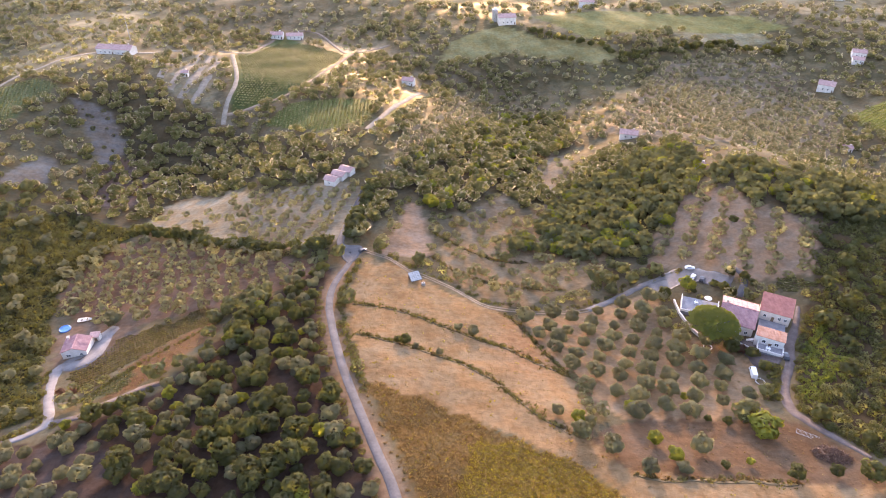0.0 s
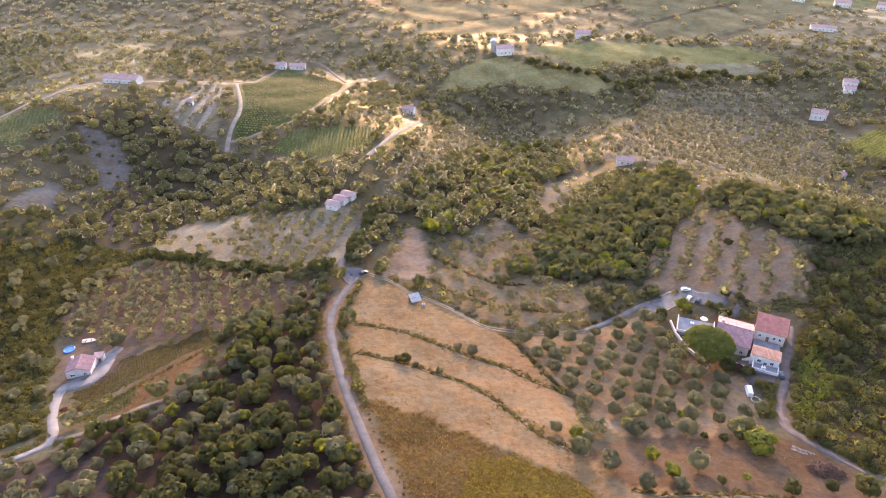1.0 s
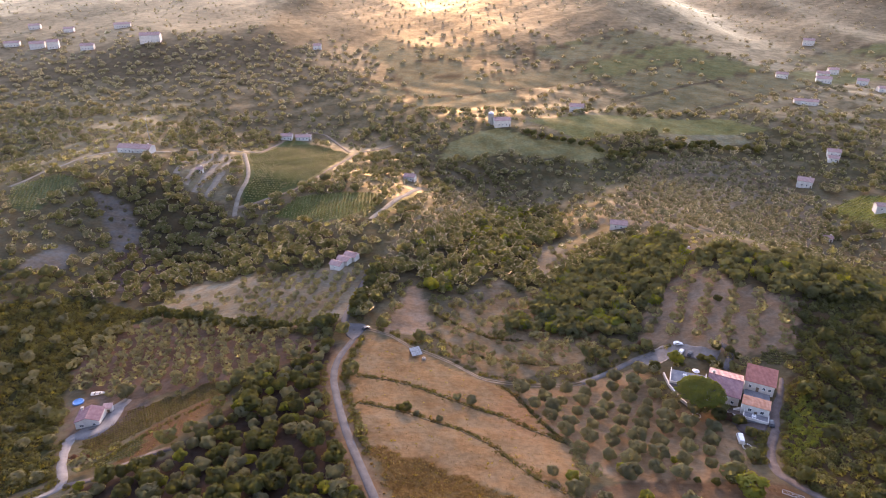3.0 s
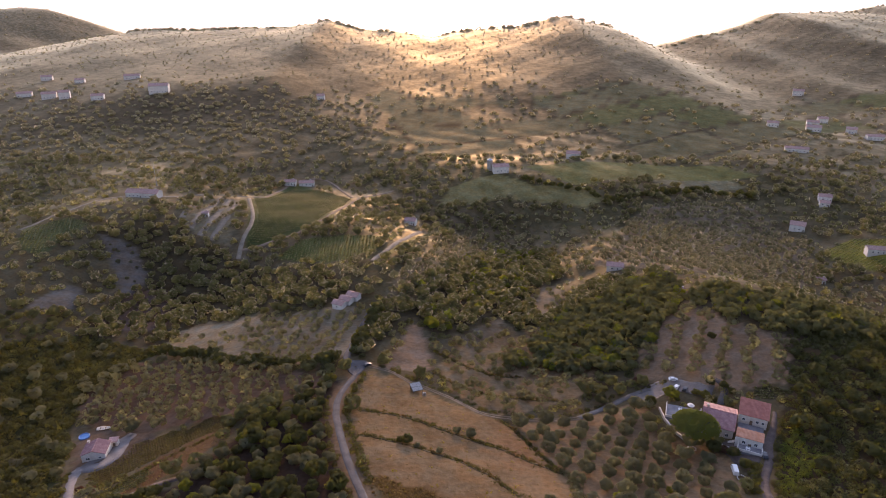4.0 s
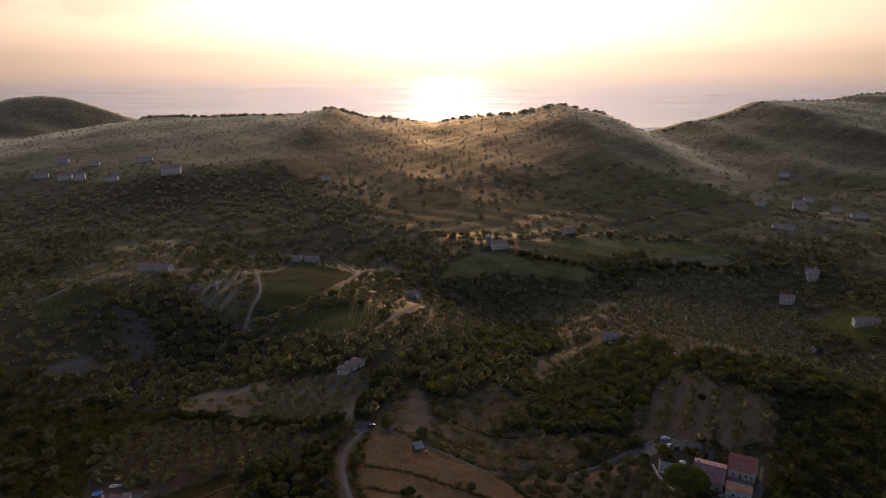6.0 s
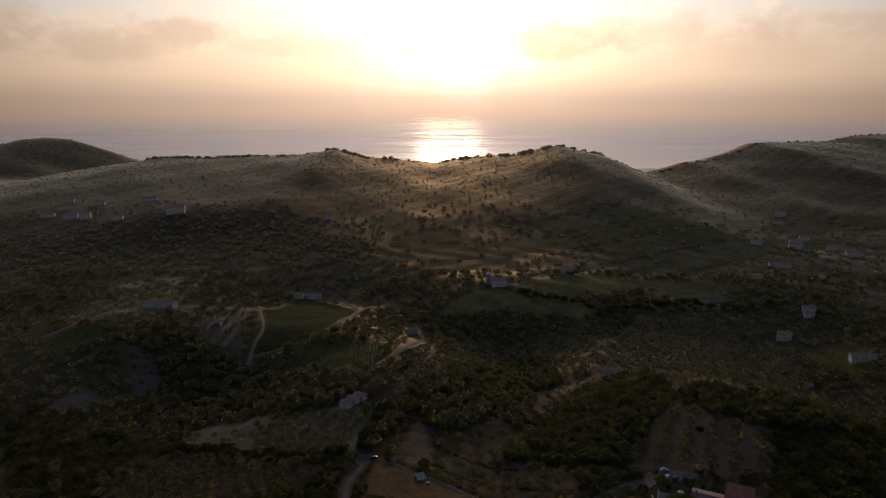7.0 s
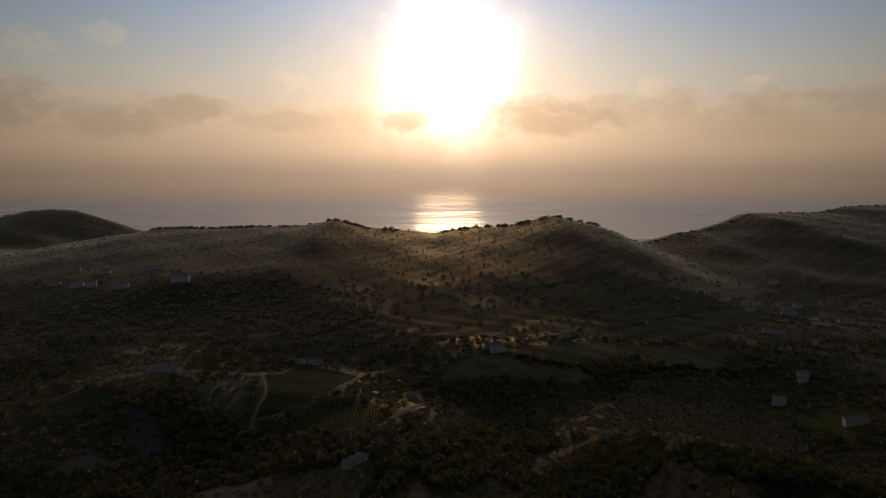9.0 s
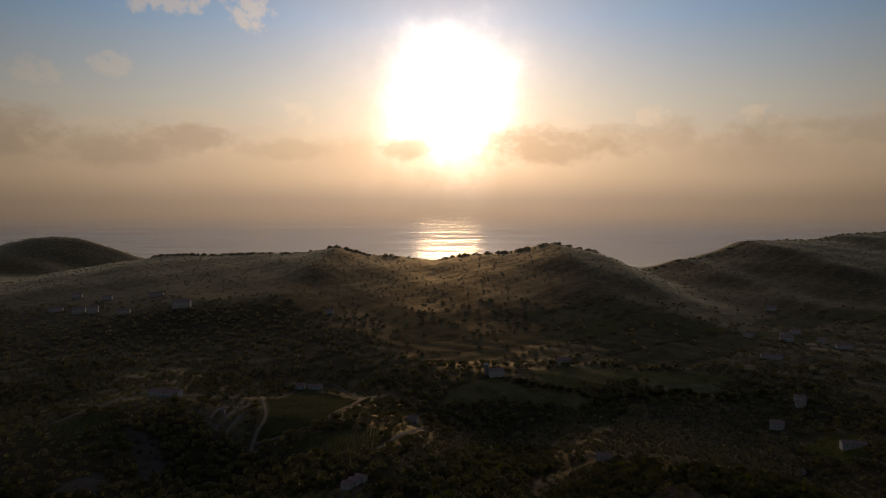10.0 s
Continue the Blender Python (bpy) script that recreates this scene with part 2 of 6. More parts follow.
VIOLET_TILE = surface("weathered_red_tiles", (0.30, 0.16, 0.16), (0.43, 0.245, 0.235), 0.9, 0.85, 0.5)
ORANGE_TILE = surface("orange_roof_tiles", (0.52, 0.22, 0.12), (0.66, 0.34, 0.22), 0.8, 0.85, 0.5)
PAVING = surface("grey_paving", (0.17, 0.17, 0.185), (0.25, 0.245, 0.255), 0.7, 0.8, 0.2)
GLASS = surface("window_glass", (0.02, 0.025, 0.03), (0.03, 0.035, 0.04), 0.5, 0.12, 0.0, spec=0.6)
WOOD = surface("brown_wood", (0.12, 0.075, 0.045), (0.20, 0.13, 0.08), 3.0, 0.7, 0.2)
BARK = surface("grey_bark", (0.10, 0.08, 0.06), (0.19, 0.155, 0.12), 3.0, 0.95, 0.6)
WHITE = surface("white_paint", (0.74, 0.74, 0.74), (0.82, 0.82, 0.81), 1.0, 0.35, 0.02)
STEEL = surface("galvanised_steel", (0.45, 0.46, 0.47), (0.58, 0.59, 0.60), 2.0, 0.4, 0.1, metal=0.7)
BLUE = surface("blue_plastic", (0.05, 0.16, 0.42), (0.08, 0.22, 0.50), 1.0, 0.4, 0.05)
POOLWATER = surface("blue_pool_water", (0.06, 0.20, 0.46), (0.10, 0.28, 0.55), 1.0, 0.1, 0.02)
DARKPAINT = surface("dark_grey_paint", (0.035, 0.037, 0.042), (0.05, 0.052, 0.058), 1.0, 0.3, 0.02)
RUBBER = surface("tyre_rubber", (0.018, 0.018, 0.018), (0.03, 0.03, 0.03), 4.0, 0.85, 0.1)
CANVAS = surface("white_canvas", (0.72, 0.70, 0.67), (0.80, 0.78, 0.75), 2.0, 0.9, 0.05)
PANEL = surface("roof_panel", (0.30, 0.29, 0.27), (0.42, 0.40, 0.37), 1.0, 0.5, 0.05)
BRUSHWOOD = surface("dead_brushwood", (0.085, 0.05, 0.036), (0.17, 0.105, 0.075), 2.0, 0.95, 0.6)
OLIVE = foliage("olive_leaves", (0.135, 0.132, 0.076), (0.23, 0.22, 0.12), (0.44, 0.41, 0.16), 0.5)
OAK = foliage("oak_leaves", (0.040, 0.046, 0.017), (0.112, 0.116, 0.031), (0.25, 0.235, 0.028), 0.45)
LIME = foliage("fresh_green_leaves", (0.155, 0.185, 0.025), (0.235, 0.26, 0.034), (0.52, 0.51, 0.03), 0.52)
PINE = foliage("pine_needles", (0.125, 0.155, 0.024), (0.215, 0.245, 0.036), (0.48, 0.47, 0.035), 0.5)
MAQUIS = foliage("maquis_leaves", (0.046, 0.050, 0.019), (0.122, 0.118, 0.036), (0.25, 0.225, 0.032), 0.45)
THICKET = foliage("bright_green_leaves", (0.085, 0.12, 0.022), (0.15, 0.185, 0.03), (0.31, 0.35, 0.03), 0.5)
YOUNGVINE = foliage("young_vine_leaves", (0.12, 0.105, 0.04), (0.19, 0.16, 0.06), (0.30, 0.25, 0.06))
DRY = foliage("dry_grass_blades", (0.20, 0.13, 0.05), (0.34, 0.235, 0.09), (0.36, 0.25, 0.08), 0.55)
WEED = foliage("yellow_weed_leaves", (0.24, 0.19, 0.022), (0.34, 0.275, 0.03), (0.52, 0.41, 0.03), 0.58)
RUST = foliage("rusty_leaves", (0.10, 0.045, 0.03), (0.18, 0.085, 0.05), (0.22, 0.10, 0.05), 0.4)
# vine green lightened, greyed and glossed in place of haze over far rows
VINE = foliage("vine_leaves", (0.115, 0.125, 0.052), (0.165, 0.175, 0.07), (0.26, 0.27, 0.08), 0.5, 0.5)
# paled and greyed to put haze into mid woods; also serves brownish bushes
MIDWOOD = foliage("haze_grey_olive_leaves", (0.095, 0.102, 0.042), (0.175, 0.175, 0.072), (0.38, 0.36, 0.10), 0.55)
# far leaves: pale colours plus a gloss veil, both in place of haze
FARMID = foliage("far_evergreen_leaves", (0.095, 0.102, 0.042), (0.175, 0.172, 0.075), (0.42, 0.39, 0.12), 0.58, 0.6)
FAROLIVE = foliage("hazed_olive_leaves", (0.125, 0.122, 0.072), (0.205, 0.20, 0.112), (0.42, 0.38, 0.17), 0.58, 0.7)
FARWOOD = foliage("hillside_wood_leaves", (0.11, 0.105, 0.050), (0.175, 0.165, 0.075), (0.38, 0.32, 0.11), 0.55, 0.9)

# ---------------------------------------------------------------- the lie of the land
CREST_X = (-1600, -967, -823, -647, -436, -304, -227, -164, -77, -17, 19, 139, 234, 318, 354, 393, 424, 471, 519, 561, 622, 693, 934, 999, 1147, 1700)
CREST_Z = (40, 46, 83, 108, 114, 122, 135, 119, 114, 109, 117, 125, 145, 129, 114, 95, 88, 95, 108, 110, 123, 144, 139, 150, 153, 160)
KNOLL_X, KNOLL_Y = (-220, -130, -45, 45, 130, 230), (95, 150, 215, 300, 400, 500)
KNOLLS = (
    (0.7, -6.5, 2.0, -1.0, -3.6, 0.1),
    (-3.4, -11.8, 0.8, -7.4, -2.3, -1.0),
    (-6.2, -10.3, -2.6, -11.0, 11.9, -15.9),
    (-0.3, -24.8, 7.8, -14.5, 1.6, -20.3),
    (8.5, 5.4, 4.7, -20.5, -3.8, -15.7),
    (5.8, -10.4, -6.9, 8.8, 1.9, -3.5),
)


def smooth(a):
    a = np.clip(a, 0, 1)
    return a * a * (3 - 2 * a)


def height(x, y):
    """Height of the ground: a slope with knolls and hollows, the valley, the long ridge and the sea bed behind it."""
    x, y = np.asarray(x, float), np.asarray(y, float)
    z = 120 - 0.13 * (np.clip(y, 40, 420) - 100)
    for row, cy in zip(KNOLLS, KNOLL_Y):
        for a, cx in zip(row, KNOLL_X):
            z = z + a * np.exp(-((x - cx) / 70) ** 2 - ((y - cy) / (45 + cy * 0.09)) ** 2)
    yc = 1330 + smooth((x - 380) / 800) * 300 + smooth(-x / 650) * 120
    crest = np.interp(x, CREST_X, CREST_Z) - 1.5
    far = 78 + (crest - 78) * smooth((y - 500) / (yc - 500)) + 12 * np.exp(-((x + 345) / 130) ** 2 - ((y - 795) / 120) ** 2)
    t = smooth((y - 480) / 140)
    z = z * (1 - t) + far * t
    d = smooth((y - yc) / 520)
    z = z * (1 - d) - 25 * d
    z = z + 134 * np.exp(-((x + 1329) / 290) ** 2 - ((y - 2200) / np.where(y < 2200, 560, 230)) ** 2) * smooth((y - 1450) / 400)
    z = z + 0.5 * np.sin(x * .11 + 1.3 * np.sin(y * .05)) * np.sin(y * .13 + .7)
    z = z + 1.2 * np.sin(x * .031 + 2) * np.sin(y * .027 + x * .011) * smooth((y - 140) / 200)
    z = z + 1.6 * np.sin(x * .013 + y * .004) * np.sin(y * .011 + 1 + x * .003) * smooth((y - 500) / 300) * smooth((1250 - y) / 200)
    return z


def on(x, y, lift=0.0):
    return Vector((x, y, float(height(x, y)) + lift))


# roads and tracks, in plan
ROAD = ((-8.6, 74.9), (-10.9, 81.9), (-14.1, 89.4), (-18.0, 99.3), (-21.8, 109.1), (-25.9, 120.6), (-29.3, 131.6), (-32.2, 142.4), (-34.5, 152.2), (-35.4, 162.4), (-34.4, 171.7), (-32.4, 181.7), (-32.1, 188.7))
SIDE_ROAD = ((-32.1, 188.5), (-35.6, 191.5), (-37.5, 198.0), (-37.0, 208.3), (-35.5, 223.9), (-34.2, 233.7), (-32.4, 244.3))
TRACK = ((-30.9, 192.1), (-26.1, 190.3), (-18.8, 186.2), (-12.5, 178.9), (-6.7, 176.1), (2.8, 169.7), (11.6, 160.0), (16.9, 158.1), (24.0, 157.9), (38.4, 158.1), (45.6, 159.2), (52.8, 163.4), (60.4, 168.6), (67.9, 173.0), (72.5, 173.4), (77.9, 173.4), (83.2, 174.5))
DRIVE = ((-111.3, 97.1), (-104.9, 100.0), (-100.2, 101.7), (-97.0, 104.5), (-97.5, 108.3), (-103.5, 117.7), (-107.8, 126.3), (-109.6, 132.8), (-108.3, 138.1), (-103.8, 141.8), (-102.7, 147.8), (-102.1, 153.4))
TRACK2 = ((-95.4, 106.1), (-89.0, 107.2), (-85.3, 111.2), (-81.5, 114.0), (-77.5, 116.8), (-71.9, 118.3))
VILLA_DRIVE = ((106.2, 151.2), (102.6, 144.2), (96.9, 135.1), (93.4, 127.1), (88.7, 119.6), (86.2, 114.0), (85.1, 108.3), (86.3, 105.2), (88.2, 101.8), (91.2, 97.6), (95.0, 92.4))
VILLA_EDGE = ((89.0, 105.6), (91.4, 102.5), (93.1, 98.4), (96.9, 93.6), (100.4, 89.3))
LANE = ((45.6, 159.2), (52.8, 163.4), (60.4, 168.6), (67.9, 173.0), (73.7, 174.3))
FARTRACK1 = ((-124, 344), (-126, 360), (-128, 395), (-145, 448))
FARTRACK2 = ((-38, 302), (-29, 335), (-15, 392))
FARTRACK3 = ((-124, 353), (-109, 358), (-83, 380), (-66, 458), (-40, 484))
FARTRACK4 = ((-136, 457), (-125, 514), (-99, 520), (-70, 467))
FARROAD = ((-256, 350), (-245, 385), (-230, 419), (-196, 425), (-175, 445), (-136, 457))
TERRACE1 = ((-27.7, 155.4), (-16.3, 153.2), (-5.9, 147.6), (2.5, 142.5), (12.1, 137.8), (19.0, 134.4), (25.4, 128.2), (33.8, 122.0))
TERRACE2 = ((-24.5, 136.9), (-13.2, 133.4), (-3.8, 129.5), (5.3, 125.2), (12.4, 119.6), (16.8, 112.2), (22.2, 104.9), (29.3, 98.0))
TERRACE3 = ((19.3, 155.5), (22.3, 150.4), (24.9, 143.1), (28.0, 133.6), (32.5, 124.7))
TERRACE6 = ((40.3, 86.2), (44.6, 84.9), (51.7, 84.6), (60.3, 84.9), (67.5, 84.8), (76.0, 84.8))
TERRACE4 = ((-3.3, 210.1), (7.3, 200.4), (17.4, 192.5), (29.6, 191.6))
TERRACE5 = ((-5.1, 191.4), (2.9, 183.1), (14.4, 175.9), (29.4, 172.8), (40.6, 171.8))
BACK_LANE = ((92.1, 159.1), (94.3, 162.7), (96.2, 166.2), (96.6, 170.2), (95.1, 172.2))
HEDGE_GOLD = ((33.7, 123.2), (35.9, 115.2), (35.5, 106.1), (32.3, 98.7), (29.1, 97.2))
YARD_FRONT = ((-109.7, 129.9), (-109.7, 134.6), (-104.6, 134.6), (-102.1, 138.3), (-102.7, 144.7), (-103.8, 150.6), (-102.6, 154.5))
HEDGE_FAR = ((64, 490), (88, 480), (110, 468), (124, 453))
HEDGE_FAR2 = ((125, 450), (158, 465), (205, 483), (246, 479))
HEDGE_VINES = ((-93.1, 114.5), (-88.4, 123.1), (-83.2, 129.6), (-75.3, 138.4), (-68.5, 145.8), (-65.0, 151.5))
HEDGE_VILLA = ((89.6, 126.1), (86.1, 119.7), (82.2, 112.4))
VILLA_WALL = ((72.8, 160.8), (72.4, 153.2), (73.1, 145.5), (74.6, 140.8), (78.5, 141.9))
VILLA_WALL2 = ((82.0, 139.3), (85.9, 133.6))
HEDGE = ((-124.3, 224.6), (-104.5, 216.3), (-81.3, 201.6), (-64.2, 193.7), (-51.3, 191.2), (-39.5, 193.0))

# fields and groves, in plan
AREAS = {}
AREAS["cottageyard"] = ((-122, 152), (-118, 164), (-100, 161), (-93, 151), (-96, 134), (-106, 131), (-112, 135))
AREAS["gold"] = ((-27, 187), (-12, 179), (1, 166), (13, 159), (21, 153), (26, 142), (30, 130), (34, 122), (36, 111), (33, 97), (39, 88), (55, 85), (76, 85), (93, 83), (90, 79), (39, 77), (34, 85), (26, 90), (18, 95), (9, 101), (-2, 108), (-12, 112), (-20, 115), (-23, 123), (-25, 135), (-29, 147), (-30, 161), (-29, 176))
AREAS["scrubfield"] = ((-19, 115), (-12, 112), (-2, 108), (9, 101), (18, 94), (26, 90), (34, 84), (39, 76), (-5, 75), (-10, 91), (-15, 102))
AREAS["southfield"] = ((33, 97), (44, 104), (51, 106), (77, 105), (84, 104), (95, 92), (93, 83), (76, 85), (55, 85), (39, 88))
AREAS["pale"] = ((-127, 230), (-127, 258), (-111, 275), (-83, 250), (-81, 226), (-83, 205), (-105, 218))
AREAS["slopeorchard"] = ((-83, 205), (-83, 250), (-58, 248), (-45, 249), (-29, 238), (-28, 212), (-38, 199), (-46, 193), (-63, 195))
AREAS["dirt"] = ((-22, 189), (-19, 211), (-15, 234), (-10, 232), (-5, 208), (-5, 191), (-15, 189))
AREAS["rightorchard"] = ((95, 234), (108, 231), (115, 208), (131, 191), (117, 166), (99, 165), (79, 177), (72, 186), (81, 207))
AREAS["villaorchard"] = ((23, 155), (38, 156), (68, 168), (68, 145), (77, 138), (84, 129), (78, 106), (44, 105), (35, 113), (28, 138))
AREAS["leftorchard"] = ((-138, 186), (-134, 219), (-100, 211), (-61, 190), (-42, 181), (-48, 167), (-67, 156), (-86, 156), (-101, 152), (-125, 166))
AREAS["vines"] = ((-105, 129), (-98, 147), (-73, 158), (-66, 153), (-70, 148), (-85, 134), (-96, 118))
AREAS["garden"] = ((-94, 116), (-92, 120), (-86, 128), (-82, 125), (-84, 117), (-91, 113))
AREAS["redstrip"] = ((-93, 114), (-85, 133), (-70, 148), (-64, 144), (-73, 124), (-82, 115))
AREAS["weedpart"] = ((8, 95), (18, 94), (26, 90), (34, 84), (39, 76), (2, 75), (4, 84))
AREAS["brightscrub"] = ((102, 140), (108, 144), (109, 137), (109, 127), (103, 121), (96, 115), (89, 110), (89, 115), (94, 124))
AREAS["cornerolive"] = ((-98, 78), (-111, 97), (-94, 97), (-85, 98), (-73, 93), (-70, 84), (-74, 76))
AREAS["junction"] = ((-39.1, 193.3), (-35.3, 195.1), (-29.1, 194.6), (-29.0, 190.1), (-30.4, 184.5), (-32.2, 180.7), (-34.6, 183.7), (-36.1, 189.0))
AREAS["kitchen"] = ((104.4, 166.3), (115.4, 162.2), (111.3, 157.1), (103.3, 161.1))
AREAS["woodmid"] = ((-213, 352), (-186, 378), (-147, 353), (-124, 343), (-62, 295), (-35, 267), (-55, 250), (-92, 265), (-127, 261), (-129, 235), (-172, 246), (-181, 266), (-170, 264), (-170, 304), (-166, 312), (-188, 340))
AREAS["woodright"] = ((109, 244), (124, 251), (155, 227), (217, 269), (165, 198), (128, 191), (115, 208))
AREAS["carpark"] = ((67.0, 173.2), (69.1, 164.5), (74.7, 171.7), (83.7, 169.4), (90.3, 162.8), (93.9, 168.7), (84.7, 175.6), (77.5, 178.2))
AREAS["villayard"] = ((82.3, 137.9), (84.4, 125.9), (90.0, 126.4), (97.2, 134.8), (97.6, 138.6), (90.0, 139.9))
AREAS["vine_far"] = ((-122, 355), (-143, 445), (-125, 514), (-70, 467), (-78, 393), (-99, 359))
AREAS["vine_mid"] = ((-98, 337), (-87, 355), (-33, 350), (-41, 305), (-65, 310))
AREAS["vine_strip"] = ((-35, 305), (-21, 365), (-4, 405), (-24, 330))
AREAS["vine_left"] = ((-242, 320), (-255, 354), (-236, 368), (-218, 361), (-223, 341), (-224, 318))
AREAS["vine_right"] = ((250, 383), (278, 394), (293, 379), (267, 333), (254, 349))
AREAS["farpale"] = ((-6, 446), (6, 480), (44, 503), (72, 481), (104, 481), (126, 457), (107, 447), (85, 454), (46, 463))
AREAS["farpale2"] = ((167, 500), (239, 519), (246, 493), (193, 484))
AREAS["farpale3"] = ((67, 521), (143, 547), (246, 540), (266, 513), (168, 503), (105, 482))
AREAS["pinkscrub"] = ((-170, 264), (-170, 304), (-152, 307), (-136, 270), (-148, 251))
AREAS["paleleft"] = ((-204, 262), (-199, 292), (-190, 291), (-183, 269), (-194, 262))
AREAS["rocky"] = ((-208, 348), (-183, 342), (-166, 312), (-170, 291), (-190, 322))
AREAS["olive_mid"] = ((-1, 200), (10, 222), (20, 233), (50, 232), (63, 207), (53, 177), (26, 161), (17, 159), (3, 174))
AREAS["clear1"] = ((46, 291), (59, 326), (66, 287), (52, 259), (45, 263))
AREAS["clear2"] = ((8, 222), (12, 233), (29, 258), (24, 227), (12, 213))
AREAS["terraces"] = ((-171, 383), (-170, 432), (-151, 448), (-130, 356), (-145, 360), (-161, 370))
AREAS["olive_far"] = ((85, 344), (154, 450), (240, 465), (245, 409), (237, 356), (193, 303), (132, 297), (100, 322))
AREAS["olive_far2"] = ((-25, 283), (17, 427), (26, 387), (1, 283), (-16, 248), (-30, 240))
AREAS["grove"] = ((-34, 239), (-21, 261), (22, 368), (69, 386), (72, 324), (52, 310), (21, 254), (3, 225), (-4, 231), (-10, 242), (-20, 239), (-26, 219), (-27, 196), (-31, 211))
AREAS["grove2"] = ((17, 186), (54, 251), (117, 300), (109, 244), (83, 206), (69, 195), (52, 189), (43, 200), (23, 192))
AREAS["hollow"] = ((21, 254), (35, 275), (45, 290), (44, 262), (51, 255), (36, 237), (28, 251))
AREAS["brow"] = ((67, 287), (80, 306), (94, 306), (114, 299), (55, 252), (52, 257))
AREAS["woodleft"] = ((-98, 79), (-112, 99), (-95, 98), (-92, 102), (-71, 115), (-61, 145), (-46, 174), (-36, 180), (-37, 161), (-34, 140), (-26, 113), (-18, 95), (-10, 75))
AREAS["scrubleft"] = ((-197, 223), (-164, 244), (-124, 229), (-138, 192), (-130, 166), (-119, 139), (-102, 110), (-117, 101))
AREAS["scrubright"] = ((128, 191), (208, 241), (103, 86), (98, 94), (89, 105), (88, 112), (97, 128), (106, 147), (118, 168))


def inside(x, y, name, wobble=0.0):
    """Which of the points lie in an area; its edge may waver."""
    x, y = np.asarray(x, float), np.asarray(y, float)
    if wobble:
        x, y = (x + wobble * (np.sin(y * .55 + x * .2) + .6 * np.sin(y * 1.3 - x * .9)),
                y + wobble * (np.sin(x * .6 + 1) + .6 * np.sin(x * 1.5 + y * .7)))
    got = np.zeros(x.shape, bool)
    p = AREAS[name]
    for (x0, y0), (x1, y1) in zip(p, p[1:] + p[:1]):
        if y0 != y1:
            got ^= ((y0 > y) != (y1 > y)) & (x < (x1 - x0) * (y - y0) / (y1 - y0) + x0)
    return got


def away(x, y, line):
    """Distance of the points from a line in plan."""
    x, y = np.asarray(x, float), np.asarray(y, float)
    best = np.full(x.shape, 1e9)
    for (x0, y0), (x1, y1) in zip(line, line[1:]):
        dx, dy = x1 - x0, y1 - y0
        s = np.clip(((x - x0) * dx + (y - y0) * dy) / (dx * dx + dy * dy), 0, 1)
        best = np.minimum(best, np.hypot(x - x0 - s * dx, y - y0 - s * dy))
    return best


def puffs(v, rng):
    """The way out of a rounded crown at each of its leaves, a little disordered."""
    n = v - (0, 0, 0.35 * v[:, 2].max())
    n = n / (np.linalg.norm(n, axis=1)[:, None] + 1e-9) + rng.normal(0, 0.28, n.shape)
    return n / (np.linalg.norm(n, axis=1)[:, None] + 1e-9)


def mesh_of(name, verts, tris, mat, tint=None, smooth_faces=False, puff=None):
    """A mesh from arrays of corners and triangles."""
    me = bpy.data.meshes.new(name)
    n, k = len(verts), len(tris)
    me.vertices.add(n)
    me.vertices.foreach_set("co", np.asarray(verts, np.float32).ravel())
    me.loops.add(k * 3)
    me.loops.foreach_set("vertex_index", np.asarray(tris, np.int32).ravel())
    me.polygons.add(k)
    me.polygons.foreach_set("loop_start", np.arange(0, k * 3, 3, dtype=np.int32))
    me.polygons.foreach_set("use_smooth", np.full(k, smooth_faces))
    me.materials.append(mat)
    if tint is not None:
        a = me.attributes.new("tint", "FLOAT", "POINT")
        a.data.foreach_set("value", np.asarray(tint, np.float32))
    if puff is not None:
        a = me.attributes.new("puff", "FLOAT_VECTOR", "POINT")
        a.data.foreach_set("vector", np.asarray(puff, np.float32).ravel())
    me.update(calc_edges=True)
    return me


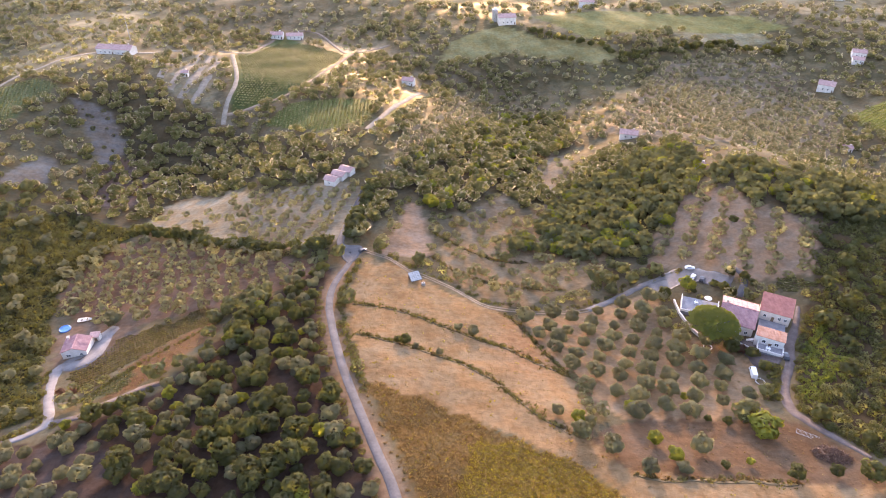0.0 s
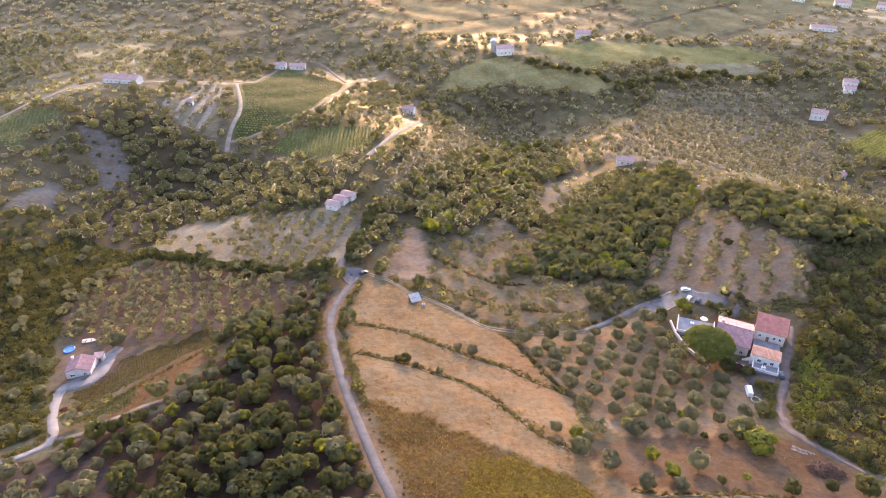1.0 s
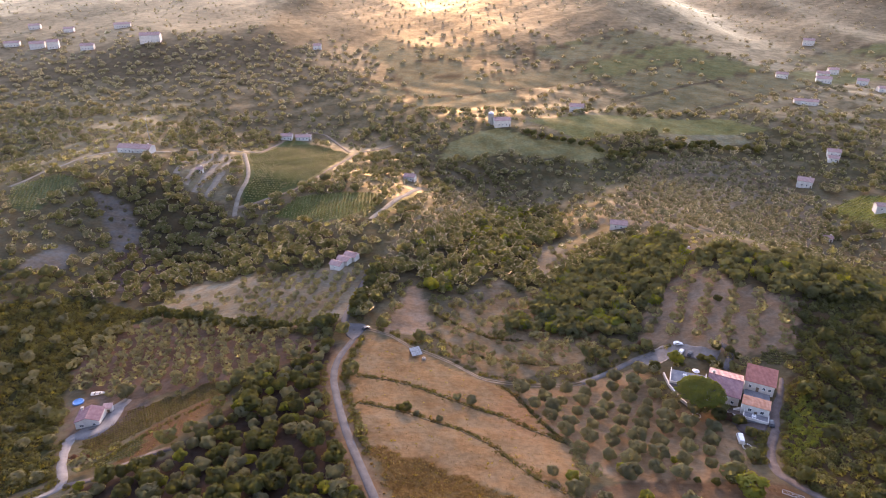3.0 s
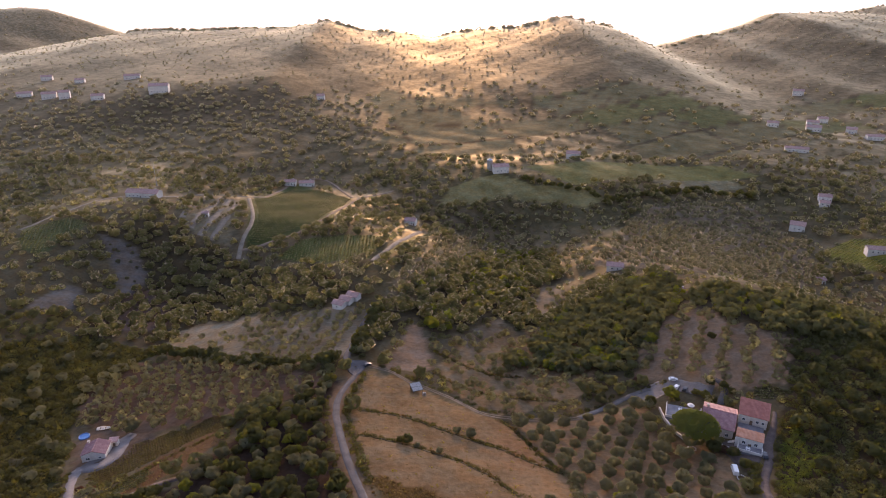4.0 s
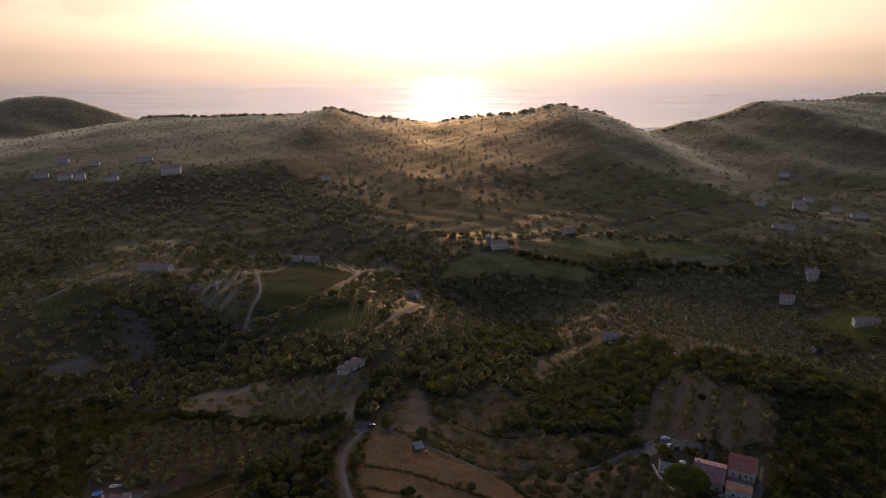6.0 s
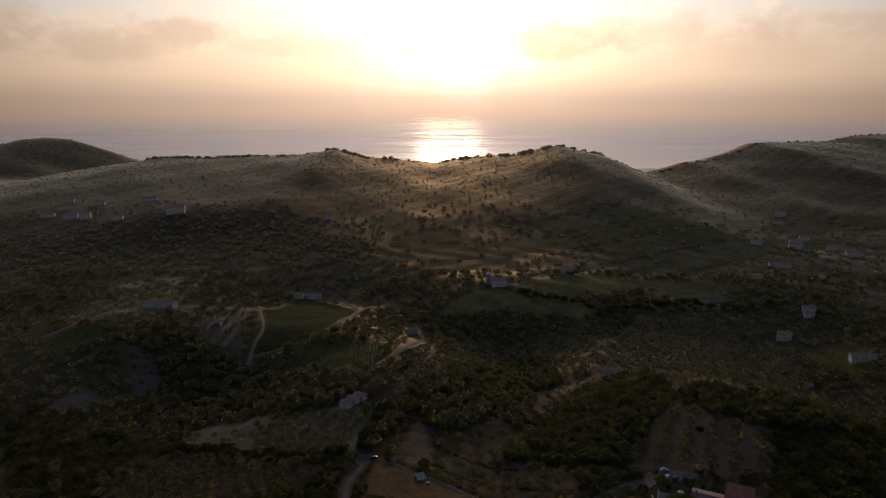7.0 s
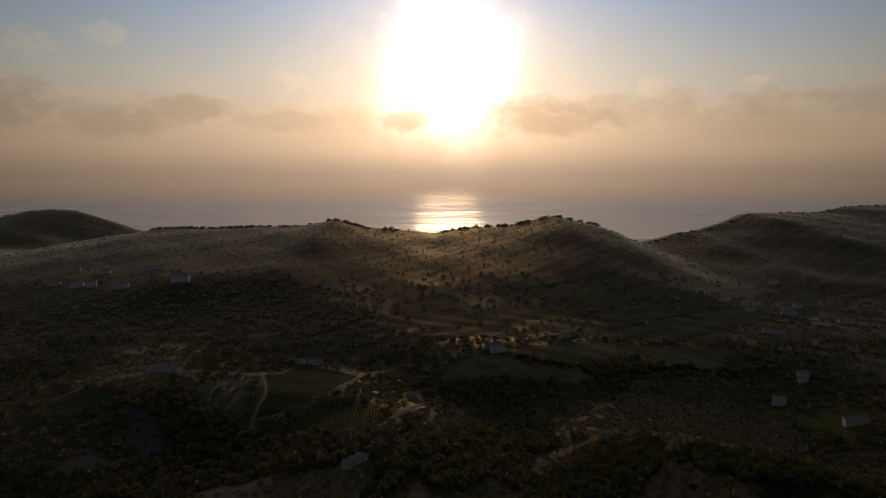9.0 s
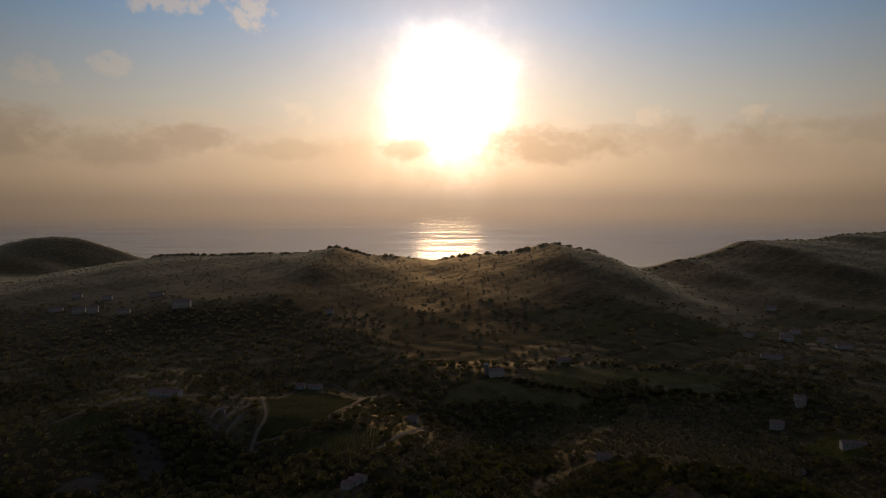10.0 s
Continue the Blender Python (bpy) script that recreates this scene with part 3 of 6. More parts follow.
# ---------------------------------------------------------------- ground sheet
COVERS = (  # area, colour of the bare surface
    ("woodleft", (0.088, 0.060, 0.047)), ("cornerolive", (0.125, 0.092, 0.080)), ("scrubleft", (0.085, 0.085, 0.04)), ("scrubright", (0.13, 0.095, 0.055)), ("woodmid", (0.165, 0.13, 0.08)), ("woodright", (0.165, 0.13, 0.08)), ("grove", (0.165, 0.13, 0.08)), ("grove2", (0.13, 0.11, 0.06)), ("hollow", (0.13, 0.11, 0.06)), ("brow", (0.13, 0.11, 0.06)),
    ("leftorchard", (0.29, 0.185, 0.13)), ("slopeorchard", (0.44, 0.36, 0.25)), ("pale", (0.48, 0.385, 0.26)),
    ("dirt", (0.42, 0.295, 0.205)), ("olive_mid", (0.42, 0.30, 0.18)), ("rightorchard", (0.46, 0.325, 0.225)),
    ("villaorchard", (0.47, 0.315, 0.19)), ("vines", (0.20, 0.15, 0.075)), ("redstrip", (0.25, 0.145, 0.08)),
    ("cottageyard", (0.23, 0.17, 0.13)), ("garden", (0.15, 0.14, 0.07)), ("southfield", (0.245, 0.155, 0.095)), ("gold", (0.42, 0.275, 0.15)), ("scrubfield", (0.215, 0.135, 0.055)), ("weedpart", (0.26, 0.18, 0.045)),
    ("vine_far", (0.13, 0.155, 0.06)), ("vine_mid", (0.18, 0.21, 0.07)), ("vine_strip", (0.22, 0.24, 0.08)), ("vine_left", (0.20, 0.22, 0.10)),
    ("vine_right", (0.34, 0.33, 0.08)), ("farpale", (0.40, 0.345, 0.165)), ("farpale2", (0.42, 0.365, 0.23)), ("farpale3", (0.34, 0.31, 0.125)),
    ("pinkscrub", (0.29, 0.20, 0.16)), ("paleleft", (0.29, 0.25, 0.21)), ("rocky", (0.25, 0.215, 0.19)), ("clear1", (0.36, 0.29, 0.21)),
    ("clear2", (0.36, 0.29, 0.21)), ("terraces", (0.36, 0.30, 0.20)), ("olive_far", (0.42, 0.335, 0.245)), ("olive_far2", (0.38, 0.31, 0.20)),
)


def valley(x, y):
    """The open valley floor: a patchwork of fields. Gives each place's chance of being field, its shade and how near a hedge it is."""
    u = (x * .92 + y * .38 + 18 * np.sin(y / 60)) / 95
    v = (-x * .38 + y * .92 + 14 * np.sin(x / 80)) / 62
    cu, cv = np.floor(u), np.floor(v)
    shade = np.abs(np.sin(cu * 12.99 + cv * 78.2) * 43758.5) % 1
    edge = np.minimum(np.minimum(u - cu, cu + 1 - u) * 95, np.minimum(v - cv, cv + 1 - v) * 62)
    wob = 25 * np.sin(x / 47) + 18 * np.sin(y / 39)
    return (x + wob > -95) & (y > 566) & (y + wob < 820) & (shade > 0.42), shade, edge


def make_ground():
    u = np.concatenate([np.linspace(-3, -0.95, 30)[:-1], np.linspace(-0.95, 0.95, 330), np.linspace(0.95, 3, 30)[1:]])
    s = np.linspace(0, 1, 370)
    rows = np.concatenate([np.linspace(-260, 40, 24)[:-1], 40 + 620 * s ** 1.35, np.linspace(660, 2500, 120)[1:]])
    yy, uu = np.meshgrid(rows, u, indexing="ij")
    xx = uu * (np.maximum(yy, 0) + 160)
    zz = height(xx, yy)
    cover = np.empty(xx.shape + (4,))
    cover[...] = (0.25, 0.195, 0.125, 1)
    green = 0.5 + 0.5 * np.sin(xx * .021 + 2 * np.sin(yy * .013)) * np.sin(yy * .017 + xx * .008)
    cover[..., :3] = cover[..., :3] * (1 - 0.45 * green[..., None]) + np.array((0.09, 0.10, 0.04)) * 0.45 * green[..., None]
    far = np.clip((yy - 560) / 120, 0, 1)[..., None]
    cover[..., :3] = cover[..., :3] * (1 - far) + np.array((0.14, 0.103, 0.066)) * far
    # dry grass on the far headland, its colour lightened in place of haze
    grass = smooth((yy - 1750) / 150)[..., None]
    cover[..., :3] = cover[..., :3] * (1 - grass) + np.array((0.34, 0.275, 0.19)) * grass
    field, shade, edge = valley(xx, yy)
    for lo, hi, c in ((0.42, 0.6, (0.29, 0.25, 0.14)), (0.6, 0.8, (0.23, 0.23, 0.10)), (0.8, 1.0, (0.32, 0.28, 0.16))):
        cover[field & (shade >= lo) & (shade < hi) & (edge > 3), :3] = c
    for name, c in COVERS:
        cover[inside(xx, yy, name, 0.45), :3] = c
    reddish = inside(xx, yy, "gold") * np.exp(-((xx - 24) / 9) ** 2 - ((yy - 138) / 16) ** 2)
    cover[..., :3] = cover[..., :3] * (1 - 0.5 * reddish[..., None]) + np.array((0.52, 0.26, 0.13)) * 0.5 * reddish[..., None]
    edge = np.exp(-(away(xx, yy, ROAD) / 3.2) ** 4)
    cover[..., :3] = cover[..., :3] * (1 - edge[..., None]) + np.array((0.34, 0.23, 0.15)) * edge[..., None]
    # near soil is dull; alpha rises with distance as gloss standing in for haze
    cover[..., 3] = 0.06 + 0.80 * smooth((yy - 230) / 300)
    cover[..., 3] *= 1 - 0.3 * smooth((-20 - xx) / 160) * smooth((1100 - yy) / 300)
    cover[field, 3] = 0.25
    for name in ("farpale", "farpale2", "farpale3", "vine_far", "vine_mid", "vine_left", "vine_right"):
        cover[inside(xx, yy, name, 0.45), 3] = 0.3
    nr, nc = xx.shape
    k = np.arange(nr * nc).reshape(nr, nc)
    a, b, c, d = k[:-1, :-1].ravel(), k[:-1, 1:].ravel(), k[1:, 1:].ravel(), k[1:, :-1].ravel()
    tris = np.concatenate([np.stack([a, b, c], 1), np.stack([a, c, d], 1)])
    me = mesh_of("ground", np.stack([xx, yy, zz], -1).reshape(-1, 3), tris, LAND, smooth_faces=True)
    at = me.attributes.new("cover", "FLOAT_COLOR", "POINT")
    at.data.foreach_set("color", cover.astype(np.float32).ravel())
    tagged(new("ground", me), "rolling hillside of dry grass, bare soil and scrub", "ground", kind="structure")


def make_sea():
    y = np.array([1500, 2000, 2400, 2800, 3200, 3600, 3820.0])
    z = np.array([0, 0, 14, 46, 88, 136, 164.0])
    x = np.linspace(-3000, 3000, 24)
    yy, xx = np.meshgrid(y, x, indexing="ij")
    zz = np.repeat(z[:, None], len(x), 1)
    k = np.arange(yy.size).reshape(yy.shape)
    a, b, c, d = k[:-1, :-1].ravel(), k[:-1, 1:].ravel(), k[1:, 1:].ravel(), k[1:, :-1].ravel()
    me = mesh_of("water", np.stack([xx, yy, zz], -1).reshape(-1, 3), np.concatenate([np.stack([a, b, c], 1), np.stack([a, c, d], 1)]), SEA, smooth_faces=True)
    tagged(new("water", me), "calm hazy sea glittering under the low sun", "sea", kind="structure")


make_ground()
make_sea()


def strip(name, line, width, mat, label, category, lift=0.10, step=2.0, ragged=0.15, seed=1, taper=1.0):
    """A road laid on the ground: five corners across, its edges a little uneven; taper: its width at the ends."""
    rng = random.Random(seed)
    pts = [Vector((x, y)) for x, y in line]
    fine = []
    for i in range(len(pts) - 1):
        p0, p1, p2, p3 = pts[max(i - 1, 0)], pts[i], pts[i + 1], pts[min(i + 2, len(pts) - 1)]
        n = max(2, int((p2 - p1).length / step))
        for j in range(n):
            s = j / n
            fine.append(0.5 * ((2 * p1) + (p2 - p0) * s + (2 * p0 - 5 * p1 + 4 * p2 - p3) * s * s + (3 * p1 - p0 - 3 * p2 + p3) * s ** 3))
    fine.append(pts[-1])
    verts, tris = [], []
    for i, p in enumerate(fine):
        way = (fine[min(i + 1, len(fine) - 1)] - fine[max(i - 1, 0)]).normalized()
        side = Vector((way.y, -way.x))
        half = width / 2 * (taper + (1 - taper) * min(1.0, i / 6, (len(fine) - 1 - i) / 6))
        l, r = half + rng.uniform(-ragged, ragged), half + rng.uniform(-ragged, ragged)
        for f, drop in ((-l - 0.25, -0.4), (-l, 0), (0, 0.04), (r, 0), (r + 0.25, -0.4)):
            q = p + side * f
            verts.append(on(q.x, q.y, lift + drop))
        if i:
            b = 5 * i
            for c in range(4):
                tris += [(b + c - 5, b + c - 4, b + c + 1), (b + c - 5, b + c + 1, b + c)]
    tris = [(a, c, b) for a, b, c in tris]
    return tagged(new(name, mesh_of(name, verts, tris, mat, smooth_faces=True)), label, category, kind="structure")


strip("road", ROAD, 2.05, ASPHALT, "narrow grey asphalt country road with dusty verges", "road", 0.16, ragged=0.05)
strip("road", SIDE_ROAD, 2.6, ASPHALT, "pale asphalt lane climbing behind the trees", "road", 0.14)
for dx in (-0.75, 0.75):
    strip("track", tuple((x, y + dx) for x, y in TRACK), 0.55, DIRT, "wheel rut of a pale dirt farm track", "track", 0.10, ragged=0.12)
strip("driveway", DRIVE, 2.5, GRAVEL, "pale gravel driveway winding to the small house", "driveway", 0.12)
strip("track", TRACK2, 2.3, DUST, "dusty brown farm track below the vines", "track", 0.10)
strip("driveway", VILLA_DRIVE, 2.3, DUST, "greyish gravel driveway along the farmhouse and scrub", "driveway", 0.12, taper=0.4)
strip("track", LANE, 2.3, GREYGRAVEL, "grey gravel lane bending up to the parking place", "track", 0.17)
strip("track", BACK_LANE, 2.0, ASPHALT, "narrow grey lane behind the farmhouse", "track", 0.12)
strip("track", FARTRACK1, 2.6, PALETRACK, "pale winding track beside the vineyard", "track", 0.2, 5.0)
strip("track", FARTRACK2, 2.8, PALETRACK, "pale straight track between the vineyards", "track", 0.2, 5.0)
strip("track", FARTRACK3, 2.4, DIRT, "dusty track along the edge of the vineyard", "track", 0.2, 5.0)
strip("track", FARTRACK4, 2.2, DIRT, "dusty track round the head of the vineyard", "track", 0.2, 5.0)
strip("road", FARROAD, 2.6, PALETRACK, "pale country road leading to the hill house", "road", 0.2, 5.0)


for line in (((-162, 373), (-162, 401), (-163, 442)), ((-154, 366), (-153, 394), (-156, 437)), ((-146, 362), (-145, 388), (-150, 434)), ((-171, 385), (-173, 415), (-172, 444))):
    strip("field_terrace", line, 4.0, PALETRACK, "pale strip of stubble along a far terrace", "field", 0.2, 4.0, 0.5)


def patch(name, area, mat, label, category, lift=0.12):
    """A yard laid on the ground, filled from a fan of rings round its middle."""
    p = AREAS[area]
    edge = []
    for (x0, y0), (x1, y1) in zip(p, p[1:] + p[:1]):
        n = max(2, int(math.hypot(x1 - x0, y1 - y0) / 1.5))
        edge += [(x0 + (x1 - x0) * i / n, y0 + (y1 - y0) * i / n) for i in range(n)]
    cx, cy = sum(x for x, _ in edge) / len(edge), sum(y for _, y in edge) / len(edge)
    rings, n, verts, tris = 8, len(edge), [], []
    for r in range(rings + 1):
        for i, (x, y) in enumerate(edge):
            f = min(r, rings - 1) / (rings - 1)
            w = 0.3 * math.sin(i * 1.7) * (r >= rings - 1)
            q = on(cx + (x + w - cx) * f, cy + (y + w - cy) * f, lift - 0.4 * (r == rings))
            verts.append(q)
    for r in range(rings):
        for i in range(n):
            j = (i + 1) % n
            tris += [(r * n + i, (r + 1) * n + i, (r + 1) * n + j), (r * n + i, (r + 1) * n + j, r * n + j)]
    return tagged(new(name, mesh_of(name, verts, tris, mat, smooth_faces=True)), label, category, kind="structure")


patch("junction", "junction", ASPHALT, "pale asphalt apron where the lanes meet", "road", 0.18)
strip("yard", YARD_FRONT, 5.0, GRAVEL, "pale gravel forecourt of the small house", "yard", 0.16, 1.2, 0.2, taper=0.5)
patch("yard", "carpark", GREYGRAVEL, "grey gravel parking place behind the farmhouse", "yard", 0.14)
patch("yard", "villayard", DUST, "trodden gravel yard round the farmhouse", "yard", 0.08)


# ---------------------------------------------------------------- plants
def ico(level):
    bm = bmesh.new()
    bmesh.ops.create_icosphere(bm, subdivisions=level, radius=1.0)
    v = np.array([p.co[:] for p in bm.verts])
    f = np.array([[p.index for p in q.verts] for q in bm.faces])
    bm.free()
    return v, f


ICO1, ICO2, ICO3 = ico(1), ico(2), ico(3)


def lumpy(rng, base, radii, lumps, depth):
    """A ball pushed out into rounded lumps, flatter underneath."""
    v, f = base
    d = rng.normal(size=(lumps, 3))
    d[:, 2] = np.abs(d[:, 2]) * 0.8 - 0.25
    d /= np.linalg.norm(d, axis=1)[:, None]
    near = (v @ d.T).max(1)
    r = 1 - depth + depth * np.clip((near - 0.55) / 0.45, 0, 1) ** 0.7 + rng.normal(0, 0.035, len(v))
    w = v * r[:, None] * radii
    w[:, 2] = np.where(w[:, 2] < 0, w[:, 2] * 0.6, w[:, 2])
    return w, f


def shell(rng, v, f, keep, spread):
    """A skin of loose leafy flakes with gaps that let the light in."""
    f = f[rng.random(len(f)) < keep]
    tri = v[f]
    mid = tri.mean(1, keepdims=True)
    size = np.linalg.norm(tri - mid, axis=2).mean()
    tri = mid + (tri - mid) * rng.uniform(0.75, 1.25, (len(f), 1, 1)) + rng.normal(0, spread * size, tri.shape)
    return tri.reshape(-1, 3), np.arange(len(f) * 3).reshape(-1, 3)


def leaves(rng, at, outward, size):
    """Small kite-shaped sprays of leaves standing off a surface."""
    n = len(at)
    a = rng.normal(size=(n, 3))
    t1 = np.cross(outward, a)
    t1 /= np.linalg.norm(t1, axis=1)[:, None] + 1e-9
    t2 = np.cross(outward, t1) * 0.6 + outward * rng.uniform(0.2, 1.0, (n, 1))
    s = size * rng.uniform(0.6, 1.3, (n, 1))
    v = np.stack([at - t1 * s * 0.5, at - t2 * s * 0.25, at + t1 * s * 0.5, at + t2 * s * 0.8], 1).reshape(-1, 3)
    k = np.arange(n)[:, None] * 4
    return v, np.concatenate([k + [0, 1, 2], k + [0, 2, 3]])


def join(parts):
    vs, fs, n = [], [], 0
    for v, f in parts:
        vs.append(v)
        fs.append(f + n)
        n += len(v)
    return np.concatenate(vs), np.concatenate(fs)


def crown(rng, radius, tall, lift, clumps, sprays, size, base=None, core=None):
    """A full rounded crown: a leafy dome, smaller domes pushing out of it, and loose sprays of leaves."""
    parts = [lumpy(rng, core or ICO2, np.array((radius * .82, radius * .82, tall * .92)), 9, 0.3)]
    for i in range(clumps):
        a, q = i / clumps * 6.283 + rng.uniform(-.5, .5), rng.uniform(0.35, 0.75)
        c = np.array((math.cos(a) * q * radius, math.sin(a) * q * radius, tall * rng.uniform(0.0, 0.62) * (1.25 - q)))
        r = radius * rng.uniform(0.32, 0.46)
        v, f = lumpy(rng, base or ICO2, np.array((r, r, r * 0.95)), 5, 0.3)
        parts.append((v + c, f))
    v, f = join(parts)
    skin = shell(rng, v, f, 0.66 if len(f) != 320 else 0.42, 0.30)
    pick = rng.integers(0, len(v), sprays)
    out = v[pick] + np.array((0, 0, 0.3 * tall))
    out /= np.linalg.norm(out, axis=1)[:, None] + 1e-9
    out = out + rng.normal(0, 0.35, out.shape)
    v, f = join([skin, leaves(rng, v[pick] + out * size * rng.uniform(-0.1, 0.4, (sprays, 1)), out, size)])
    return v + (0, 0, lift), f


def trunk(rng, tall, thick, limbs, spread):
    """A tapered, bent trunk that parts into limbs."""
    def rod(a, b, r0, r1, sides=6):
        d = b - a
        d /= np.linalg.norm(d)
        s = np.cross(d, (0.3, 0.9, 0.2))
        s /= np.linalg.norm(s)
        t = np.cross(d, s)
        ring = [np.cos(i / sides * 6.283) * s + np.sin(i / sides * 6.283) * t for i in range(sides)]
        v = np.array([a + r0 * q for q in ring] + [b + r1 * q for q in ring])
        f = []
        for i in range(sides):
            j = (i + 1) % sides
            f += [(i, j, sides + j), (i, sides + j, sides + i)]
        return v, np.array(f)
    fork = np.array((rng.normal(0, 0.1), rng.normal(0, 0.1), tall * 0.5))
    parts = [rod(np.array((0, 0, -0.6)), fork, thick, thick * 0.75)]
    for i in range(limbs):
        a = i / limbs * 6.283 + rng.uniform(-0.4, 0.4)
        tip = fork + np.array((math.cos(a) * spread, math.sin(a) * spread, tall * rng.uniform(0.5, 0.8)))
        parts.append(rod(fork * 0.98, tip, thick * 0.6, thick * 0.2, 5))
    return join(parts)


def plant(name, seed, radius, tall, lift, clumps, sprays, size, leaf, label, category, group="", thick=0.18):
    """A tree as a thing with a trunk and a crown, standing at the origin until it is copied."""
    rng = np.random.default_rng(seed)
    root = new(name)
    t = new("trunk", mesh_of("trunk", *trunk(rng, lift, thick, 4, radius * 0.45), BARK))
    v, f = crown(rng, radius, tall, lift, clumps, sprays, size, ICO2, ICO3)
    c = new("crown", mesh_of("crown", v, f, leaf, puff=puffs(v - (0, 0, lift * 0.65), rng)))
    t.parent = c.parent = root
    return tagged(root, label, category, group)


def scatter(name, spacing, seed, rows=None, jitter=0.3, wobble=1.0):
    """Points over an area: a grid turned by rows degrees, or a loose one."""
    rng = np.random.default_rng(seed)
    p = np.array(AREAS[name])
    lo, hi = p.min(0), p.max(0)
    c, size = (lo + hi) / 2, np.hypot(*(hi - lo))
    sx, sy = spacing if isinstance(spacing, tuple) else (spacing, spacing)
    gx, gy = np.meshgrid(np.arange(-size / 2, size / 2, sx), np.arange(-size / 2, size / 2, sy))
    gx, gy = gx.ravel() + rng.normal(0, jitter * sx, gx.size), gy.ravel() + rng.normal(0, jitter * sy, gx.size)
    a = radians(rows if rows is not None else 17)
    x, y = c[0] + gx * math.cos(a) - gy * math.sin(a), c[1] + gx * math.sin(a) + gy * math.cos(a)
    keep = inside(x, y, name, wobble)
    return x[keep], y[keep]


LINES = ((ROAD, 3.4), (SIDE_ROAD, 3.0), (TRACK, 2.6), (DRIVE, 3.0), (TRACK2, 2.6), (VILLA_DRIVE, 3.2), (FARTRACK1, 4), (FARTRACK2, 4),
         (FARTRACK3, 3.5), (FARTRACK4, 3.5), (FARROAD, 4))
CLEAR = ((95, 144, 11), (86, 147, 9), (78, 154, 7), (83, 173, 7), (-107, 142, 9), (-118, 158.5, 8), (-9, 172, 5), (-45, 250, 8), (-211, 422, 15),
         (-118, 508, 14), (-22, 405, 8), (47, 506, 10), (276, 363, 9), (256, 424, 10), (98, 320, 8), (82, 123, 5))


def clear_of(x, y, room=0.0):
    """Keep roads, yards and houses free."""
    ok = np.ones(len(x), bool)
    for line, w in LINES:
        ok &= away(x, y, line) > w + room
    for cx, cy, r in CLEAR:
        ok &= np.hypot(x - cx, y - cy) > r + room
    return ok


def mass(name, x, y, kinds, mat, label, category, seed, low=0.75, high=1.25):
    """One sheet of plants that nobody could count: copies of a few shapes, turned and sized, in one mesh."""
    rng = np.random.default_rng(seed)
    vs, fs, ts, ps, n = [], [], [], [], 0
    z = height(x, y)
    ways = [puffs(v, rng) for v, _ in kinds]
    for px, py, pz in zip(x, y, z):
        i = rng.integers(len(kinds))
        (v, f), w = kinds[i], ways[i]
        a, s = rng.uniform(0, 6.283), rng.uniform(low, high)
        c, q = math.cos(a) * s, math.sin(a) * s
        vs.append(np.stack([v[:, 0] * c - v[:, 1] * q + px, v[:, 0] * q + v[:, 1] * c + py, v[:, 2] * s * rng.uniform(0.85, 1.15) + pz], 1))
        ps.append(np.stack([w[:, 0] * c - w[:, 1] * q, w[:, 0] * q + w[:, 1] * c, w[:, 2] * s], 1) / s)
        fs.append(f + n)
        ts.append(np.full(len(v), rng.random()))
        n += len(v)
    if not vs:
        return None
    return tagged(new(name, mesh_of(name, np.concatenate(vs), np.concatenate(fs), mat, np.concatenate(ts), puff=np.concatenate(ps))), label, category, kind="stuff")


rng0 = np.random.default_rng(4)
BUSHES = [crown(rng0, 1.5, 1.15, 0.35, 0, 14, 0.36, None, ICO3) for _ in range(6)]
TUFTS = [leaves(rng0, rng0.normal(0, 0.35, (26, 3)) * (1, 1, 0.2) + (0, 0, 0.15), rng0.normal(0, 0.3, (26, 3)) + (0, 0, 0.8), 0.5) for _ in range(5)]
SMALLTUFTS = [leaves(rng0, rng0.normal(0, 0.35, (11, 3)) * (1, 1, 0.2) + (0, 0, 0.12), rng0.normal(0, 0.3, (11, 3)) + (0, 0, 0.8), 0.34) for _ in range(8)]
MIDTREES = [crown(rng0, 3.0, 2.5, 2.1, 4, 40, 0.6) for _ in range(6)]
LIGHTBUSHES = [crown(rng0, 1.7, 1.3, 0.4, 0, 4, 0.7) for _ in range(6)]
LIGHTTREES = [crown(rng0, 3.1, 2.5, 2.0, 4, 10, 0.9, ICO1) for _ in range(6)]
LIGHTOLIVES = [crown(rng0, 2.5, 2.0, 1.8, 3, 10, 0.8, ICO1) for _ in range(6)]
OLIVES = [crown(rng0, 2.5, 2.0, 1.8, 3, 40, 0.5) for _ in range(6)]


def far_crown(rng, ball):
    v, f = lumpy(rng, ball, np.array((4.6, 4.6, 3.8)), 7, 0.4)
    v, f = shell(rng, v, f[v[f].mean(1)[:, 2] > -0.6], 0.62 if len(ball[1]) > 100 else 0.8, 0.25)
    return v + (0, 0, 0.7), f


FARTREES = [far_crown(rng0, ICO2) for _ in range(10)]
COARSETREES = [far_crown(rng0, ICO1) for _ in range(10)]

# orchard and wood trees near the road, each a thing of its own
olive_kinds = [plant("olive_tree", 20 + i, r, t, l, 8, 650, 0.25, OLIVE, "grey-green olive tree on bare ground", "tree", "olive trees below the farmhouse")
               for i, (r, t, l) in enumerate(((2.6, 2.1, 2.0), (2.3, 1.9, 1.8), (2.8, 2.2, 2.1), (2.5, 1.9, 1.9)))]
